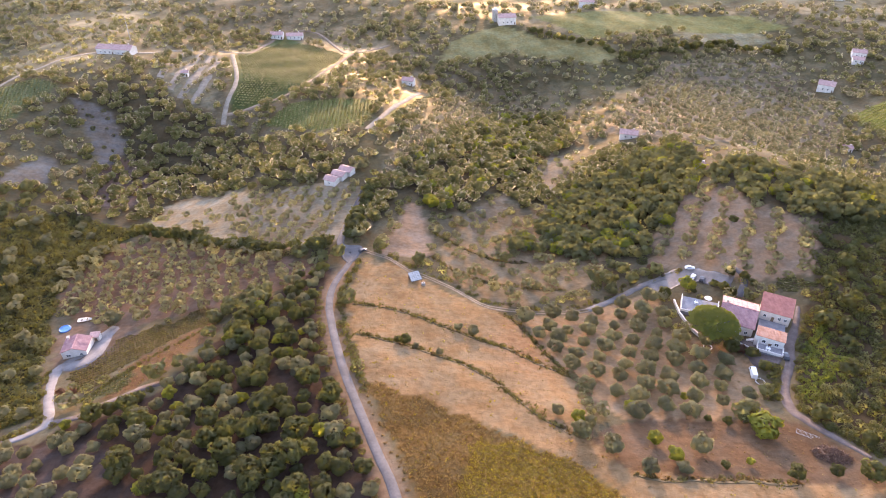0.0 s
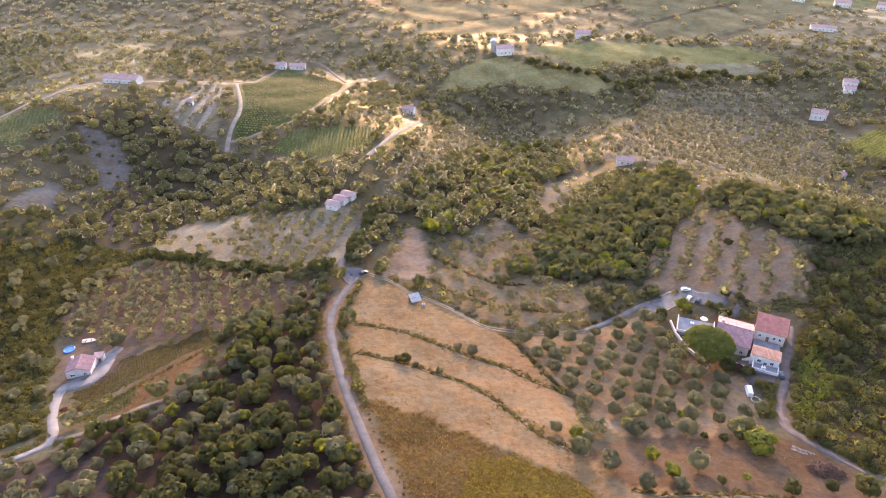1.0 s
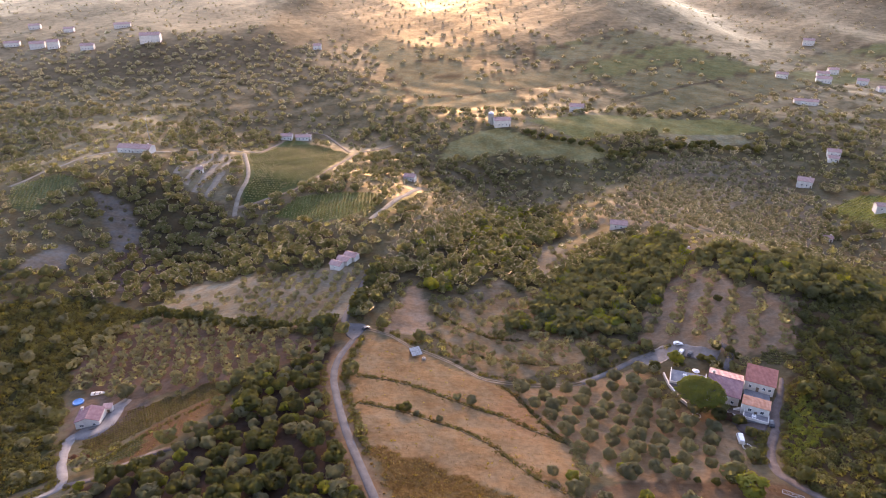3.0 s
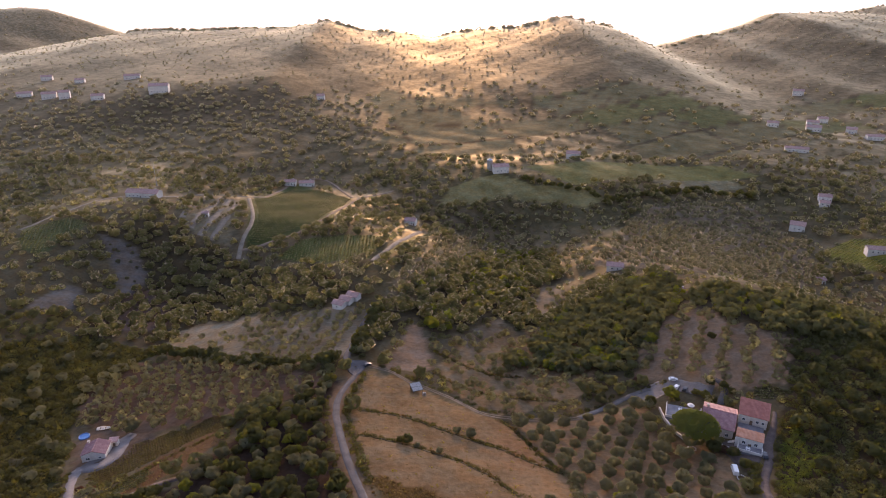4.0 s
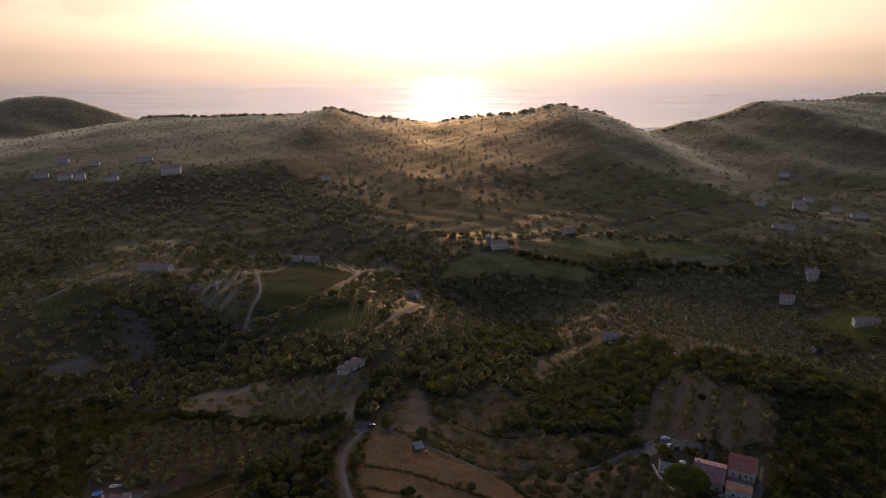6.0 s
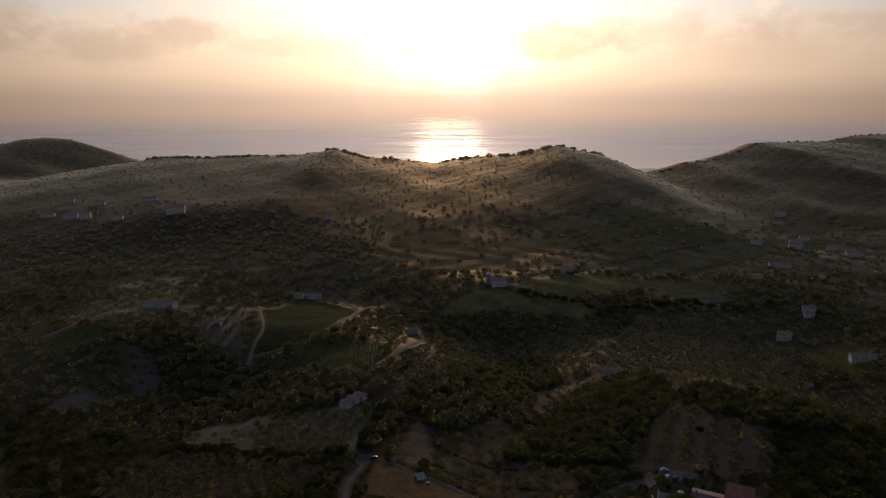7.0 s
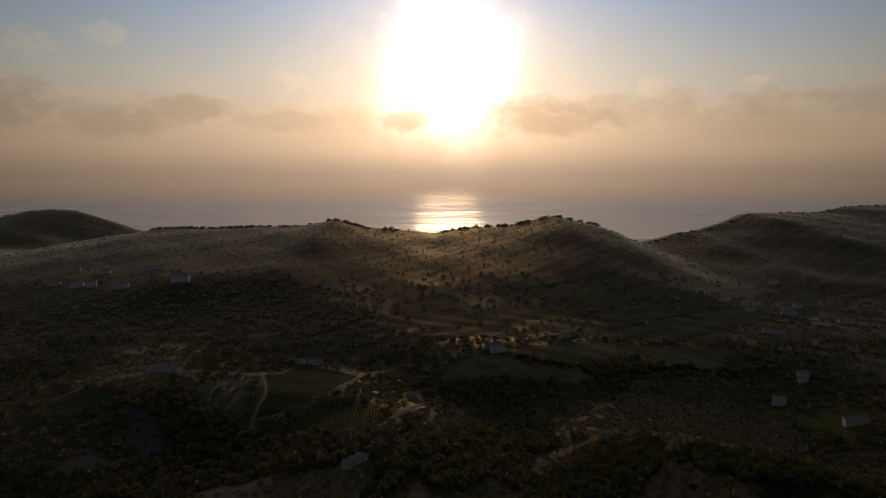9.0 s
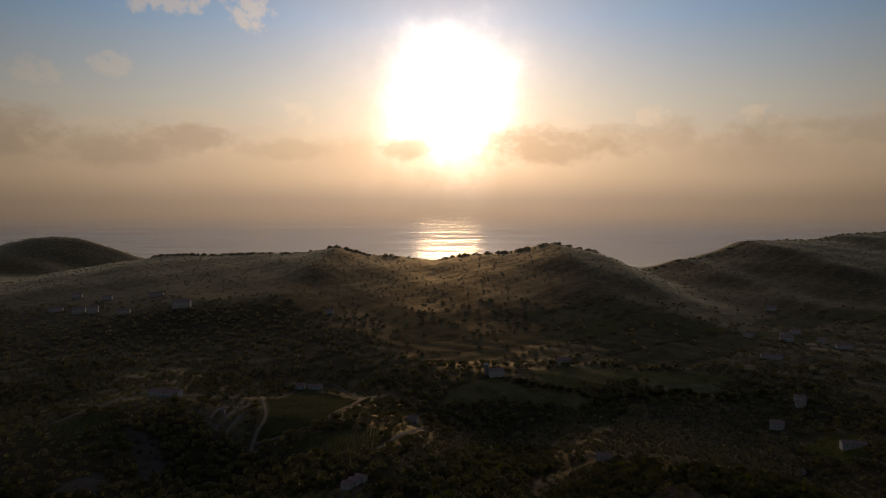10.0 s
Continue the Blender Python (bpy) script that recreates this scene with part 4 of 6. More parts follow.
oak_kinds = [plant("oak_tree", 30 + i, r, t, l, 9, 700, 0.26, OAK, "dark evergreen oak among other trees on brown soil", "tree", "trees of the wood beside the road")
             for i, (r, t, l) in enumerate(((3.0, 2.6, 2.3), (2.6, 2.3, 2.0), (3.3, 2.9, 2.6), (2.2, 1.9, 1.7)))]
fresh_kinds = [plant("green_tree", 40 + i, r, t, l, 8, 650, 0.25, LIME, "bright yellow-green broadleaved tree", "tree", "bright green trees")
               for i, (r, t, l) in enumerate(((2.0, 1.8, 1.7), (2.3, 2.1, 2.0)))]


def plant_out(kinds, x, y, seed, low=0.8, high=1.2):
    rng = random.Random(seed)
    for px, py in zip(x, y):
        s = rng.uniform(low, high)
        m = Matrix.Translation(on(px, py)) @ Matrix.Rotation(rng.uniform(0, 6.283), 4, "Z") @ Matrix.Diagonal((s, s, s * rng.uniform(0.9, 1.1), 1))
        copy_thing(rng.choice(kinds), m)


def orchard():
    x, y = scatter("villaorchard", (6.2, 6.6), 5, rows=-24, jitter=0.09, wobble=0.5)
    ok = clear_of(x, y, 0.5)
    plant_out(olive_kinds, x[ok], y[ok], 6)
    x, y = scatter("woodleft", 4.5, 7, jitter=0.27)
    ok = clear_of(x, y, 0.6) & ~inside(x, y, "cornerolive")
    x, y = x[ok], y[ok]
    pick = np.random.default_rng(8).random(len(x))
    plant_out(oak_kinds, x[pick < 0.62], y[pick < 0.62], 9, 0.6, 1.1)
    olive = (pick >= 0.62) & (pick < 0.90)
    plant_out(olive_kinds, x[olive], y[olive], 10, 0.65, 1.1)
    cx, cy = scatter("cornerolive", 5.2, 12, jitter=0.2)
    plant_out(olive_kinds, cx, cy, 13, 0.6, 0.95)
    plant_out(fresh_kinds, x[pick >= 0.90], y[pick >= 0.90], 11, 0.6, 1.05)


orchard()
FIRST = ((57.6, 94.5), (43.9, 87.0), (37.5, 93.2), (51.4, 87.2), (75.3, 86.5), (84.4, 87.6), (90.7, 86.0), (97.0, 97.0), (48.0, 97.0), (50.8, 91.0))
for ob, (px, py), s in zip((*olive_kinds, *oak_kinds, *fresh_kinds), FIRST, (1.1, .95, .95, .7, .7, .65, .9, .9, .95, .9)):       # the first of each kind
    ob.matrix_basis = Matrix.Translation(on(px, py)) @ Matrix.Scale(s, 4)


def fields():
    """Orchards, scrub, vines and woods further off, each as one mass."""
    def put(name, area, spacing, kinds, mat, label, category, seed, rows=None, jitter=0.3, low=0.75, high=1.25, room=0.0, thin=1.0):
        x, y = scatter(area, spacing, seed, rows, jitter)
        ok = clear_of(x, y, room) & (np.array([area == "brightscrub"]) | ~inside(x, y, "brightscrub")) & (np.random.default_rng(seed + 1).random(len(x)) < thin)
        mass(name, x[ok], y[ok], kinds, mat, label, category, seed + 2, low, high)
    put("olive_grove", "leftorchard", (5.2, 5.6), OLIVES, OLIVE, "rows of grey-green olive trees on reddish soil", "olive grove", 50, 20, 0.13, 0.8, 1.2)
    put("olive_grove", "slopeorchard", (6.6, 4.9), OLIVES, OLIVE, "olive trees in rows on a terraced slope", "olive grove", 53, -14, 0.1, 0.72, 1.05)
    put("olive_grove", "terraces", (4.5, 11.0), LIGHTOLIVES, FAROLIVE, "rows of olive trees along terraces", "olive grove", 166, 75, 0.1, 0.6, 0.9)
    put("olive_grove", "pale", (7, 7), OLIVES, OLIVE, "few small olive trees on a pale stubble field", "olive grove", 56, 10, 0.3, 0.7, 1.15, thin=0.6)
    put("olive_grove", "rightorchard", (8.8, 3.7), OLIVES, OLIVE, "olive trees in wide rows on pinkish soil", "olive grove", 59, -26, 0.12, 0.75, 1.15)
    put("olive_grove", "olive_mid", (4.8, 5.2), OLIVES, OLIVE, "scattered olive trees on dry terraces", "olive grove", 62, -20, 0.25, 0.6, 1.1, thin=0.75)
    for area in ("clear1", "clear2"):
        put("olive_grove", area, (6.0, 6.0), OLIVES, OLIVE, "few olive trees in a clearing", "olive grove", 64, 10, 0.3, 0.7, 1.0, thin=0.6)
    put("olive_grove", "olive_far", (6.4, 6.4), LIGHTOLIVES, FAROLIVE, "distant olive trees in rows on pale soil", "olive grove", 65, 15, 0.15, 0.9, 1.3)
    put("olive_grove", "olive_far2", (6.5, 6.5), LIGHTOLIVES, FAROLIVE, "olive trees in rows along the slope", "olive grove", 68, 35, 0.15, 0.9, 1.3)
    put("scrub", "scrubleft", 2.5, BUSHES, MAQUIS, "dense dark green maquis scrub", "scrub", 71, low=0.9, high=1.7)
    put("scrub", "scrubright", 2.1, BUSHES, OAK, "dense green maquis scrub beside the driveway", "scrub", 74, low=0.7, high=1.5, thin=0.55)
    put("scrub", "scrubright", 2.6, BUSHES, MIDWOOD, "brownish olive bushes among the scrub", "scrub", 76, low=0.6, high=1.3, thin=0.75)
    put("wood", "scrubright", 9.0, MIDTREES, OAK, "dark trees standing over the scrub", "wood", 126, low=0.7, high=1.2, thin=0.7)
    put("wood", "scrubleft", 10.0, MIDTREES, OLIVE, "grey-green trees standing over the scrub", "wood", 127, low=0.7, high=1.1, thin=0.6)
    put("scrub", "brightscrub", 1.5, BUSHES, THICKET, "patch of bright green bushes beside the driveway", "scrub", 150, low=0.45, high=1.0)
    put("weeds", "redstrip", 1.1, SMALLTUFTS, DRY, "reddish dry grass along the strip", "weeds", 128, jitter=0.5, low=0.3, high=0.7)
    put("wood", "grove", 5.3, LIGHTTREES, FARMID, "dense wood of dark green trees", "wood", 77, low=0.8, high=1.4)
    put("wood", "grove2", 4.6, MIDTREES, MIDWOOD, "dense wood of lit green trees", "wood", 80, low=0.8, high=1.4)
    put("wood", "hollow", 4.6, LIGHTTREES, FARMID, "green trees filling the hollow beside the clearing", "wood", 181, low=0.7, high=1.2)
    put("wood", "brow", 4.6, LIGHTTREES, FARMID, "green trees along the brow above the clearing", "wood", 184, low=0.7, high=1.2)
    put("wood", "grove", 7.5, LIGHTTREES, LIME, "bright green trees rising from the wood", "wood", 160, low=0.8, high=1.2, thin=0.4)
    put("wood", "grove2", 7.5, MIDTREES, LIME, "bright green trees rising from the wood", "wood", 163, low=0.8, high=1.2, thin=0.45)
    put("wood", "woodright", 9.0, MIDTREES, LIME, "bright green trees among the wood", "wood", 169, low=0.7, high=1.1, thin=0.6)
    put("wood", "woodmid", 5.9, LIGHTTREES, FARMID, "dense dark wood in the hollow", "wood", 120, low=0.75, high=1.25)
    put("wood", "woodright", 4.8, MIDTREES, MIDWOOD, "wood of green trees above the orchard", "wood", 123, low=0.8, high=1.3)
    put("scrub", "pinkscrub", 5.5, BUSHES, MAQUIS, "sparse bushes on pinkish bare ground", "scrub", 83, thin=0.5)
    put("scrub", "rocky", 5.5, BUSHES, MAQUIS, "sparse bushes among pale rocks", "scrub", 86, thin=0.5)
    put("weeds", "scrubfield", 0.72, SMALLTUFTS, DRY, "rough brown dry weeds", "weeds", 89, jitter=0.5, low=0.45, high=0.85)
    put("weeds", "scrubfield", 1.0, SMALLTUFTS, WEED, "yellow-green tufts among the dry weeds", "weeds", 91, jitter=0.6, low=0.4, high=0.8, thin=0.16)
    put("weeds", "weedpart", (0.5, 0.9), SMALLTUFTS, WEED, "rows of yellow-green weeds", "weeds", 92, -35, 0.3, 0.4, 0.8)
    put("weeds", "gold", 1.7, SMALLTUFTS, DRY, "tufts of dry yellow grass", "weeds", 95, jitter=0.6, low=0.22, high=0.5, thin=0.9)
    put("weeds", "gold", 3.0, SMALLTUFTS, WEED, "yellow-green weeds dotted over the dry field", "weeds", 96, jitter=1.0, low=0.5, high=1.1, thin=0.25)
    put("weeds", "southfield", 1.9, SMALLTUFTS, DRY, "tufts of dry grass on pale soil", "weeds", 98, jitter=0.6, low=0.25, high=0.6, thin=0.5)
    put("weeds", "villaorchard", 2.0, SMALLTUFTS, DRY, "dry grass between the olive trees", "weeds", 99, jitter=0.6, low=0.25, high=0.6, thin=0.5)
    for area, rows, gap, seed in (("vines", 28, 1.45, 101), ("vine_far", -12, 2.6, 104), ("vine_mid", 4, 2.6, 107), ("vine_strip", 60, 2.6, 110),
                                  ("vine_left", 20, 2.8, 113), ("vine_right", 30, 2.8, 116), ("garden", 25, 1.3, 119), ("kitchen", -15, 1.4, 120)):
        near = area in ("vines", "garden", "kitchen")
        put("vines", area, (0.75 if near else 2.0, gap), LIGHTBUSHES[:3] if not near else TUFTS, VINE if area != "vines" else YOUNGVINE,
            "rows of leafy green vines" if not near else "low rows of young vines on brown soil", "vines", seed, rows, 0.06, {"vines": 0.42, "garden": 0.35, "kitchen": 0.6}.get(area, 0.38), {"vines": 0.7, "garden": 0.6, "kitchen": 1.0}.get(area, 0.55))


fields()


def open_country():
    """Trees and bushes over all the land between the fields, thinning and thickening, then the wooded slopes up to the ridge."""
    rng = np.random.default_rng(130)
    gx, gy = np.meshgrid(np.arange(-520, 520, 5.1), np.arange(84, 560, 5.1))
    x, y = gx.ravel() + rng.normal(0, 1.6, gx.size), gy.ravel() + rng.normal(0, 1.6, gx.size)
    ok = np.abs(x) < 0.74 * (y + 95) + 12
    for name in AREAS:
        ok &= ~inside(x, y, name, 0.6)
    ok &= clear_of(x, y, 0.3)
    wood = np.sin(x * .027 + 2 * np.sin(y * .019)) * np.sin(y * .033 + x * .012) + 0.35 * np.sin(x * .09) * np.sin(y * .1)
    ok &= rng.random(len(x)) < np.clip(0.9 + 0.5 * wood, 0.45, 1) * np.where(y < 260, 1.0, 0.85 - 0.3 * smooth((y - 400) / 160))
    x, y, wood = x[ok], y[ok], wood[ok]
    r = rng.random(len(x))
    big = r < 0.45 + 0.3 * wood
    for near, trees, olives, bushes, s in ((y < 260, MIDTREES, OLIVES, BUSHES, 0), (y >= 260, LIGHTTREES, LIGHTOLIVES, LIGHTBUSHES, 5)):
        a, b, c = near & big & (wood > 0), near & big & (wood <= 0), near & ~big
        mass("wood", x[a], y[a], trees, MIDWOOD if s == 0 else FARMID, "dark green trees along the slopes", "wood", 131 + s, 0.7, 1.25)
        mass("wood", x[b], y[b], olives, OLIVE if s == 0 else FAROLIVE, "grey-green trees dotted over the hillside", "wood", 132 + s, 0.8, 1.35)
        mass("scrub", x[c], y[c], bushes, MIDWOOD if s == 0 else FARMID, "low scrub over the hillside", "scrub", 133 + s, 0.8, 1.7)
    gx, gy = np.meshgrid(np.arange(-1250, 1400, 9.4), np.arange(548, 1720, 9.4))
    x, y = gx.ravel() + rng.normal(0, 6, gx.size), gy.ravel() + rng.normal(0, 6, gx.size)
    yc = 1330 + smooth((x - 380) / 800) * 300 + smooth(-x / 650) * 120
    ok = (np.abs(x) < 0.70 * (y + 95)) & (y < yc + 25)
    clearing = np.sin(x * .013 + 1.5 * np.sin(y * .011)) * np.sin(y * .021 + x * .004)
    ok &= rng.random(len(x)) < np.clip(1.0 - 0.7 * np.clip(clearing, 0, 1) * (y < 1000), 0.5, 1)
    field, shade, edge = valley(x, y)
    ok &= ~field | (rng.random(len(x)) < np.where(edge < 7, 0.9, 0.16))
    cx = rng.uniform(-1000, 1250, 260)
    cy = 1330 + smooth((cx - 380) / 800) * 300 + smooth(-cx / 650) * 120 + rng.normal(0, 7, len(cx))
    mass("wood", cx, cy, FARTREES, FARWOOD, "trees standing along the skyline of the ridge", "wood", 136, 0.5, 1.0)
    cx = np.concatenate([rng.uniform(-660, -420, 40), rng.uniform(-260, -110, 16), rng.uniform(0, 330, 30)])
    cy = 1330 + smooth(-cx / 650) * 120 + rng.normal(0, 7, len(cx))
    mass("wood", cx, cy, FARTREES, FARWOOD, "taller trees standing on the skyline", "wood", 137, 0.9, 1.45)
    hx, hy = rng.normal(-1329, 190, 160), rng.normal(2130, 130, 160)
    mass("wood", hx, hy, FARTREES, FARWOOD, "scattered trees on the grassy far headland", "wood", 138, 0.5, 1.0)
    few = rng.random(len(x))
    wooded = 1 - 0.75 * smooth((y - 640) / 260)
    left = (x < -60 + 40 * np.sin(y / 30)) & (few < wooded)
    right = ~left & (few < 0.55 * wooded)
    for zone, kinds, low, high in ((ok & left & (y < 860), FARTREES, 0.4, 0.85), (ok & right & (y < 860), FARTREES, 0.4, 0.8), (ok & (y >= 860) & (few < 0.25), COARSETREES, 0.25, 0.5)):
        mass("wood", x[zone], y[zone], kinds, FARWOOD, "trees scattered over the scrubby slopes of the ridge", "wood", 134, low, high)


open_country()


# ---------------------------------------------------------------- buildings and loose things
def part(name, bm, mat, parent, label=""):
    """One mesh under a thing or a part."""
    me = bpy.data.meshes.new(name)
    bm.normal_update()
    bm.to_mesh(me)
    bm.free()
    me.materials.append(mat)
    ob = new(name, me)
    ob.parent = parent
    if label:
        ob["label"] = label
    return ob


def box(bm, x0, y0, z0, x1, y1, z1, soft=0.0):
    r = bmesh.ops.create_cube(bm, size=1.0, matrix=Matrix.LocRotScale(((x0 + x1) / 2, (y0 + y1) / 2, (z0 + z1) / 2), None,
                                                                     (abs(x1 - x0), abs(y1 - y0), abs(z1 - z0))))
    if soft:
        edges = list({e for v in r["verts"] for e in v.link_edges})
        bmesh.ops.bevel(bm, geom=edges, offset=soft, segments=2, affect="EDGES")
    return bm


def boxed(*a, soft=0.0):
    return box(bmesh.new(), *a, soft=soft)


def root_at(name, x, y, turn, label, category, group="", lift=0.0, metres=False):
    """The root of a thing on the ground; metres: its parts are given in metres, not in units of the plan."""
    ob = new(name)
    s = 1 / PLAN if metres else 1.0
    ob.matrix_basis = Matrix.Translation(on(x, y, lift)) @ Matrix.Rotation(radians(turn), 4, "Z") @ Matrix.Scale(s, 4)
    return tagged(ob, label, category, group)


def tiled(x0, x1, ya, za, yb, zb, thick=0.16, wave=0.05, pitch=0.36):
    """A slope of roof tiles from its upper to its lower edge, waved across, with thickness."""
    bm = bmesh.new()
    n = max(6, int((x1 - x0) / pitch * 4))
    top, low = [], []
    for i in range(n + 1):
        x = x0 + (x1 - x0) * i / n
        w = wave * math.cos(i / 4 * 2 * math.pi)
        top.append([bm.verts.new((x, ya + (yb - ya) * s, za + (zb - za) * s + w + thick)) for s in (0, 0.33, 0.66, 1)])
        low.append([bm.verts.new((x, ya + (yb - ya) * s, za + (zb - za) * s)) for s in (0, 1)])
    for i in range(n):
        for j in range(3):
            bm.faces.new((top[i][j], top[i][j + 1], top[i + 1][j + 1], top[i + 1][j]))
        bm.faces.new((low[i][0], low[i + 1][0], low[i + 1][1], low[i][1]))
        bm.faces.new((top[i][0], top[i + 1][0], low[i + 1][0], low[i][0]))
        bm.faces.new((top[i + 1][3], top[i][3], low[i][1], low[i + 1][1]))
    for i in (0, n):
        bm.faces.new((top[i][0], low[i][0], low[i][1], top[i][3], top[i][2], top[i][1]))
    bmesh.ops.recalc_face_normals(bm, faces=bm.faces)
    return bm


def window(root, x, y, z, w, h, shutters=False, turn=0):
    """A window set in the front wall, or turned into the gable end: frame, pane and shutters. z is its sill."""
    w, h = w / PLAN, h / PLAN
    m = Matrix.Rotation(radians(turn), 4, "Z")
    bm = bmesh.new()
    for a in ((x - w / 2 - .08, z - .08, x + w / 2 + .08, z), (x - w / 2 - .08, z + h, x + w / 2 + .08, z + h + .08),
              (x - w / 2 - .08, z, x - w / 2, z + h), (x + w / 2, z, x + w / 2 + .08, z + h), (x - .03, z, x + .03, z + h)):
        box(bm, a[0], y - .06, a[1], a[2], y + .05, a[3])
    bm.transform(m)
    f = part("window", bm, WHITE, root)
    bm = boxed(x - w / 2, y - .02, z, x + w / 2, y + .03, z + h)
    bm.transform(m)
    part("pane", bm, GLASS, f)
    if shutters:
        for s in (-1, 1):
            bm = boxed(x + s * (w / 2 + .32) - .24, y - .05, z - .03, x + s * (w / 2 + .32) + .24, y - .005, z + h + .03)
            bm.transform(m)
            part("shutter", bm, WOOD, f)


def house(name, x, y, turn, w, d, eave, rise, roof, wall, label, style="gable", openings=(), door=None, chimney=None, group="", category="house", over=0.35, lift=0.0):
    """A house with its front towards -y: walls with gables, a tiled roof, windows, a door and a chimney."""
    root = root_at(name, x, y, turn, label, category, group, lift)
    bm = bmesh.new()
    hw, hd = w / 2, d / 2
    if style == "gable":
        prof = [(-hd, -1.8), (hd, -1.8), (hd, eave), (0, eave + rise), (-hd, eave)]
    else:
        prof = [(-hd, -1.8), (hd, -1.8), (hd, eave + rise), (-hd, eave)]
    a, b = [bm.verts.new((-hw, p, q)) for p, q in prof], [bm.verts.new((hw, p, q)) for p, q in prof]
    bm.faces.new(a)
    bm.faces.new(b[::-1])
    for i in range(len(prof)):
        j = (i + 1) % len(prof)
        bm.faces.new((a[j], a[i], b[i], b[j]))
    bmesh.ops.recalc_face_normals(bm, faces=bm.faces)
    part("wall", bm, wall, root)
    if style == "gable":
        k = rise / hd
        part("roof", tiled(-hw - over, hw + over, 0, eave + rise + .02, -hd - over, eave - k * over + .02), roof, root)
        part("roof", tiled(-hw - over, hw + over, 0.0, eave + rise + .025, hd + over, eave - k * over + .025), roof, root)
        part("ridge_tiles", boxed(-hw - over, -.16, eave + rise + .12, hw + over, .16, eave + rise + .30, soft=.06), roof, root)
    else:
        k = rise / d
        part("roof", tiled(-hw - over, hw + over, hd + over, eave + rise + k * over + .02, -hd - over, eave - k * over + .02), roof, root)
    for px, pz, ww, hh in openings:
        window(root, px, -hd, pz, ww, hh)
    if door is not None:
        f = part("door", boxed(door - .4, -hd - .05, -.3, door + .4, -hd + .05, 1.6), WOOD, root)
        part("handle", boxed(door + .24, -hd - .1, .75, door + .32, -hd - .05, .8), STEEL, f)
    if chimney:
        cx, cy = chimney
        top = eave + rise * (1 - abs(cy) / hd if style == "gable" else (cy + hd) / d)
        bm = boxed(cx - .35, cy - .3, top - .3, cx + .35, cy + .3, top + .9)
        box(bm, cx - .45, cy - .4, top + .9, cx + .45, cy + .4, top + 1.05)
        part("chimney", bm, PLASTER, root)
    return root


# the farmhouse and its wings
house("farmhouse", 97.3, 147.2, -26, 8.2, 5.6, 3.3, 2.0, RED_TILE, PLASTER, "plastered farmhouse with a red tiled roof", "pent",
      ((-2.6, 1.1, .9, 1.1), (1.3, 1.1, .9, 1.1), (2.9, 1.1, .9, 1.1)), -0.4, None, "wings of the farmhouse", lift=1.3)
house("farmhouse", 86.6, 147.2, -26, 9.4, 11.6, 4.4, 2.0, VIOLET_TILE, PLASTER, "long stone farmhouse wing under weathered violet-red tiles", "gable",
      ((0.6, 1.8, 1.0, 1.2), (3.0, 1.8, 1.0, 1.2), (-2.4, 1.8, 1.0, 1.2)), -0.9, (-3.6, 1.2), "wings of the farmhouse")
house("farmhouse", 91.4, 136.1, -26, 7.4, 3.4, 3.3, 0.6, ORANGE_TILE, WHITEWALL, "low white farmhouse wing with an orange tiled roof", "pent",
      ((-1.4, 1.3, 1.1, 1.2), (1.9, 1.3, 1.1, 1.2)), 0.3, None, "wings of the farmhouse", over=0.15)


def terrace(name, x, y, turn, w, d, top, label, rail=True):
    """A raised paved terrace with a white parapet."""
    root = root_at(name, x, y, turn, label, "terrace")
    part("deck", boxed(-w / 2, -d / 2, -1.6, w / 2, d / 2, top, soft=.04), PAVING, root)
    if rail:
        for a in ((-w / 2, -d / 2, w / 2, -d / 2 + .22), (-w / 2, -d / 2 + .22, -w / 2 + .22, d / 2), (w / 2 - .22, -d / 2 + .22, w / 2, d / 2)):
            part("parapet", boxed(a[0], a[1], top + .004, a[2], a[3], top + .85, soft=.03), WHITEWALL, root)
    return root


terrace("terrace", 90.1, 132.4, -26, 6.8, 3.4, 0.7, "grey paved terrace with a white parapet before the house")
terrace("courtyard", 94.1, 141.15, -26, 7.2, 7.4, 1.3, "grey paved courtyard between the house wings", False)
terrace("terrace", 78.9, 155.6, -20, 11.0, 7.6, 0.9, "grey paved garden terrace behind the stone pine")


def wall_run(name, line, tall, thick, mat, label, category="wall"):
    """A garden wall along a line on the ground, its top uneven."""
    bm = bmesh.new()
    last = None
    pts = []
    for (x0, y0), (x1, y1) in zip(line, line[1:]):
        n = max(2, int(math.hypot(x1 - x0, y1 - y0) / 0.8))
        pts += [(x0 + (x1 - x0) * i / n, y0 + (y1 - y0) * i / n) for i in range(n)]
    pts.append(line[-1])
    for i, (x, y) in enumerate(pts):
        a, b = pts[max(i - 1, 0)], pts[min(i + 1, len(pts) - 1)]
        d = Vector((b[0] - a[0], b[1] - a[1])).normalized()
        s = Vector((d.y, -d.x)) * thick / 2
        g = float(height(x, y))
        t = g + tall * (1 + 0.08 * math.sin(i * 1.3))
        ring = [bm.verts.new((x + s.x, y + s.y, g - .5)), bm.verts.new((x + s.x, y + s.y, t)), bm.verts.new((x - s.x, y - s.y, t)), bm.verts.new((x - s.x, y - s.y, g - .5))]
        if last:
            for j in range(3):
                bm.faces.new((last[j], last[j + 1], ring[j + 1], ring[j]))
        else:
            bm.faces.new(ring)
        last = ring
    bm.faces.new(last[::-1])
    bmesh.ops.recalc_face_normals(bm, faces=bm.faces)
    ob = part(name, bm, mat, None)
    return tagged(ob, label, category)


wall_run("garden_wall", VILLA_WALL, 0.95, 0.45, PLASTER, "pale curved retaining wall round the garden terrace")
wall_run("garden_wall", VILLA_WALL2, 0.8, 0.4, STONE, "low stone garden wall before the house")


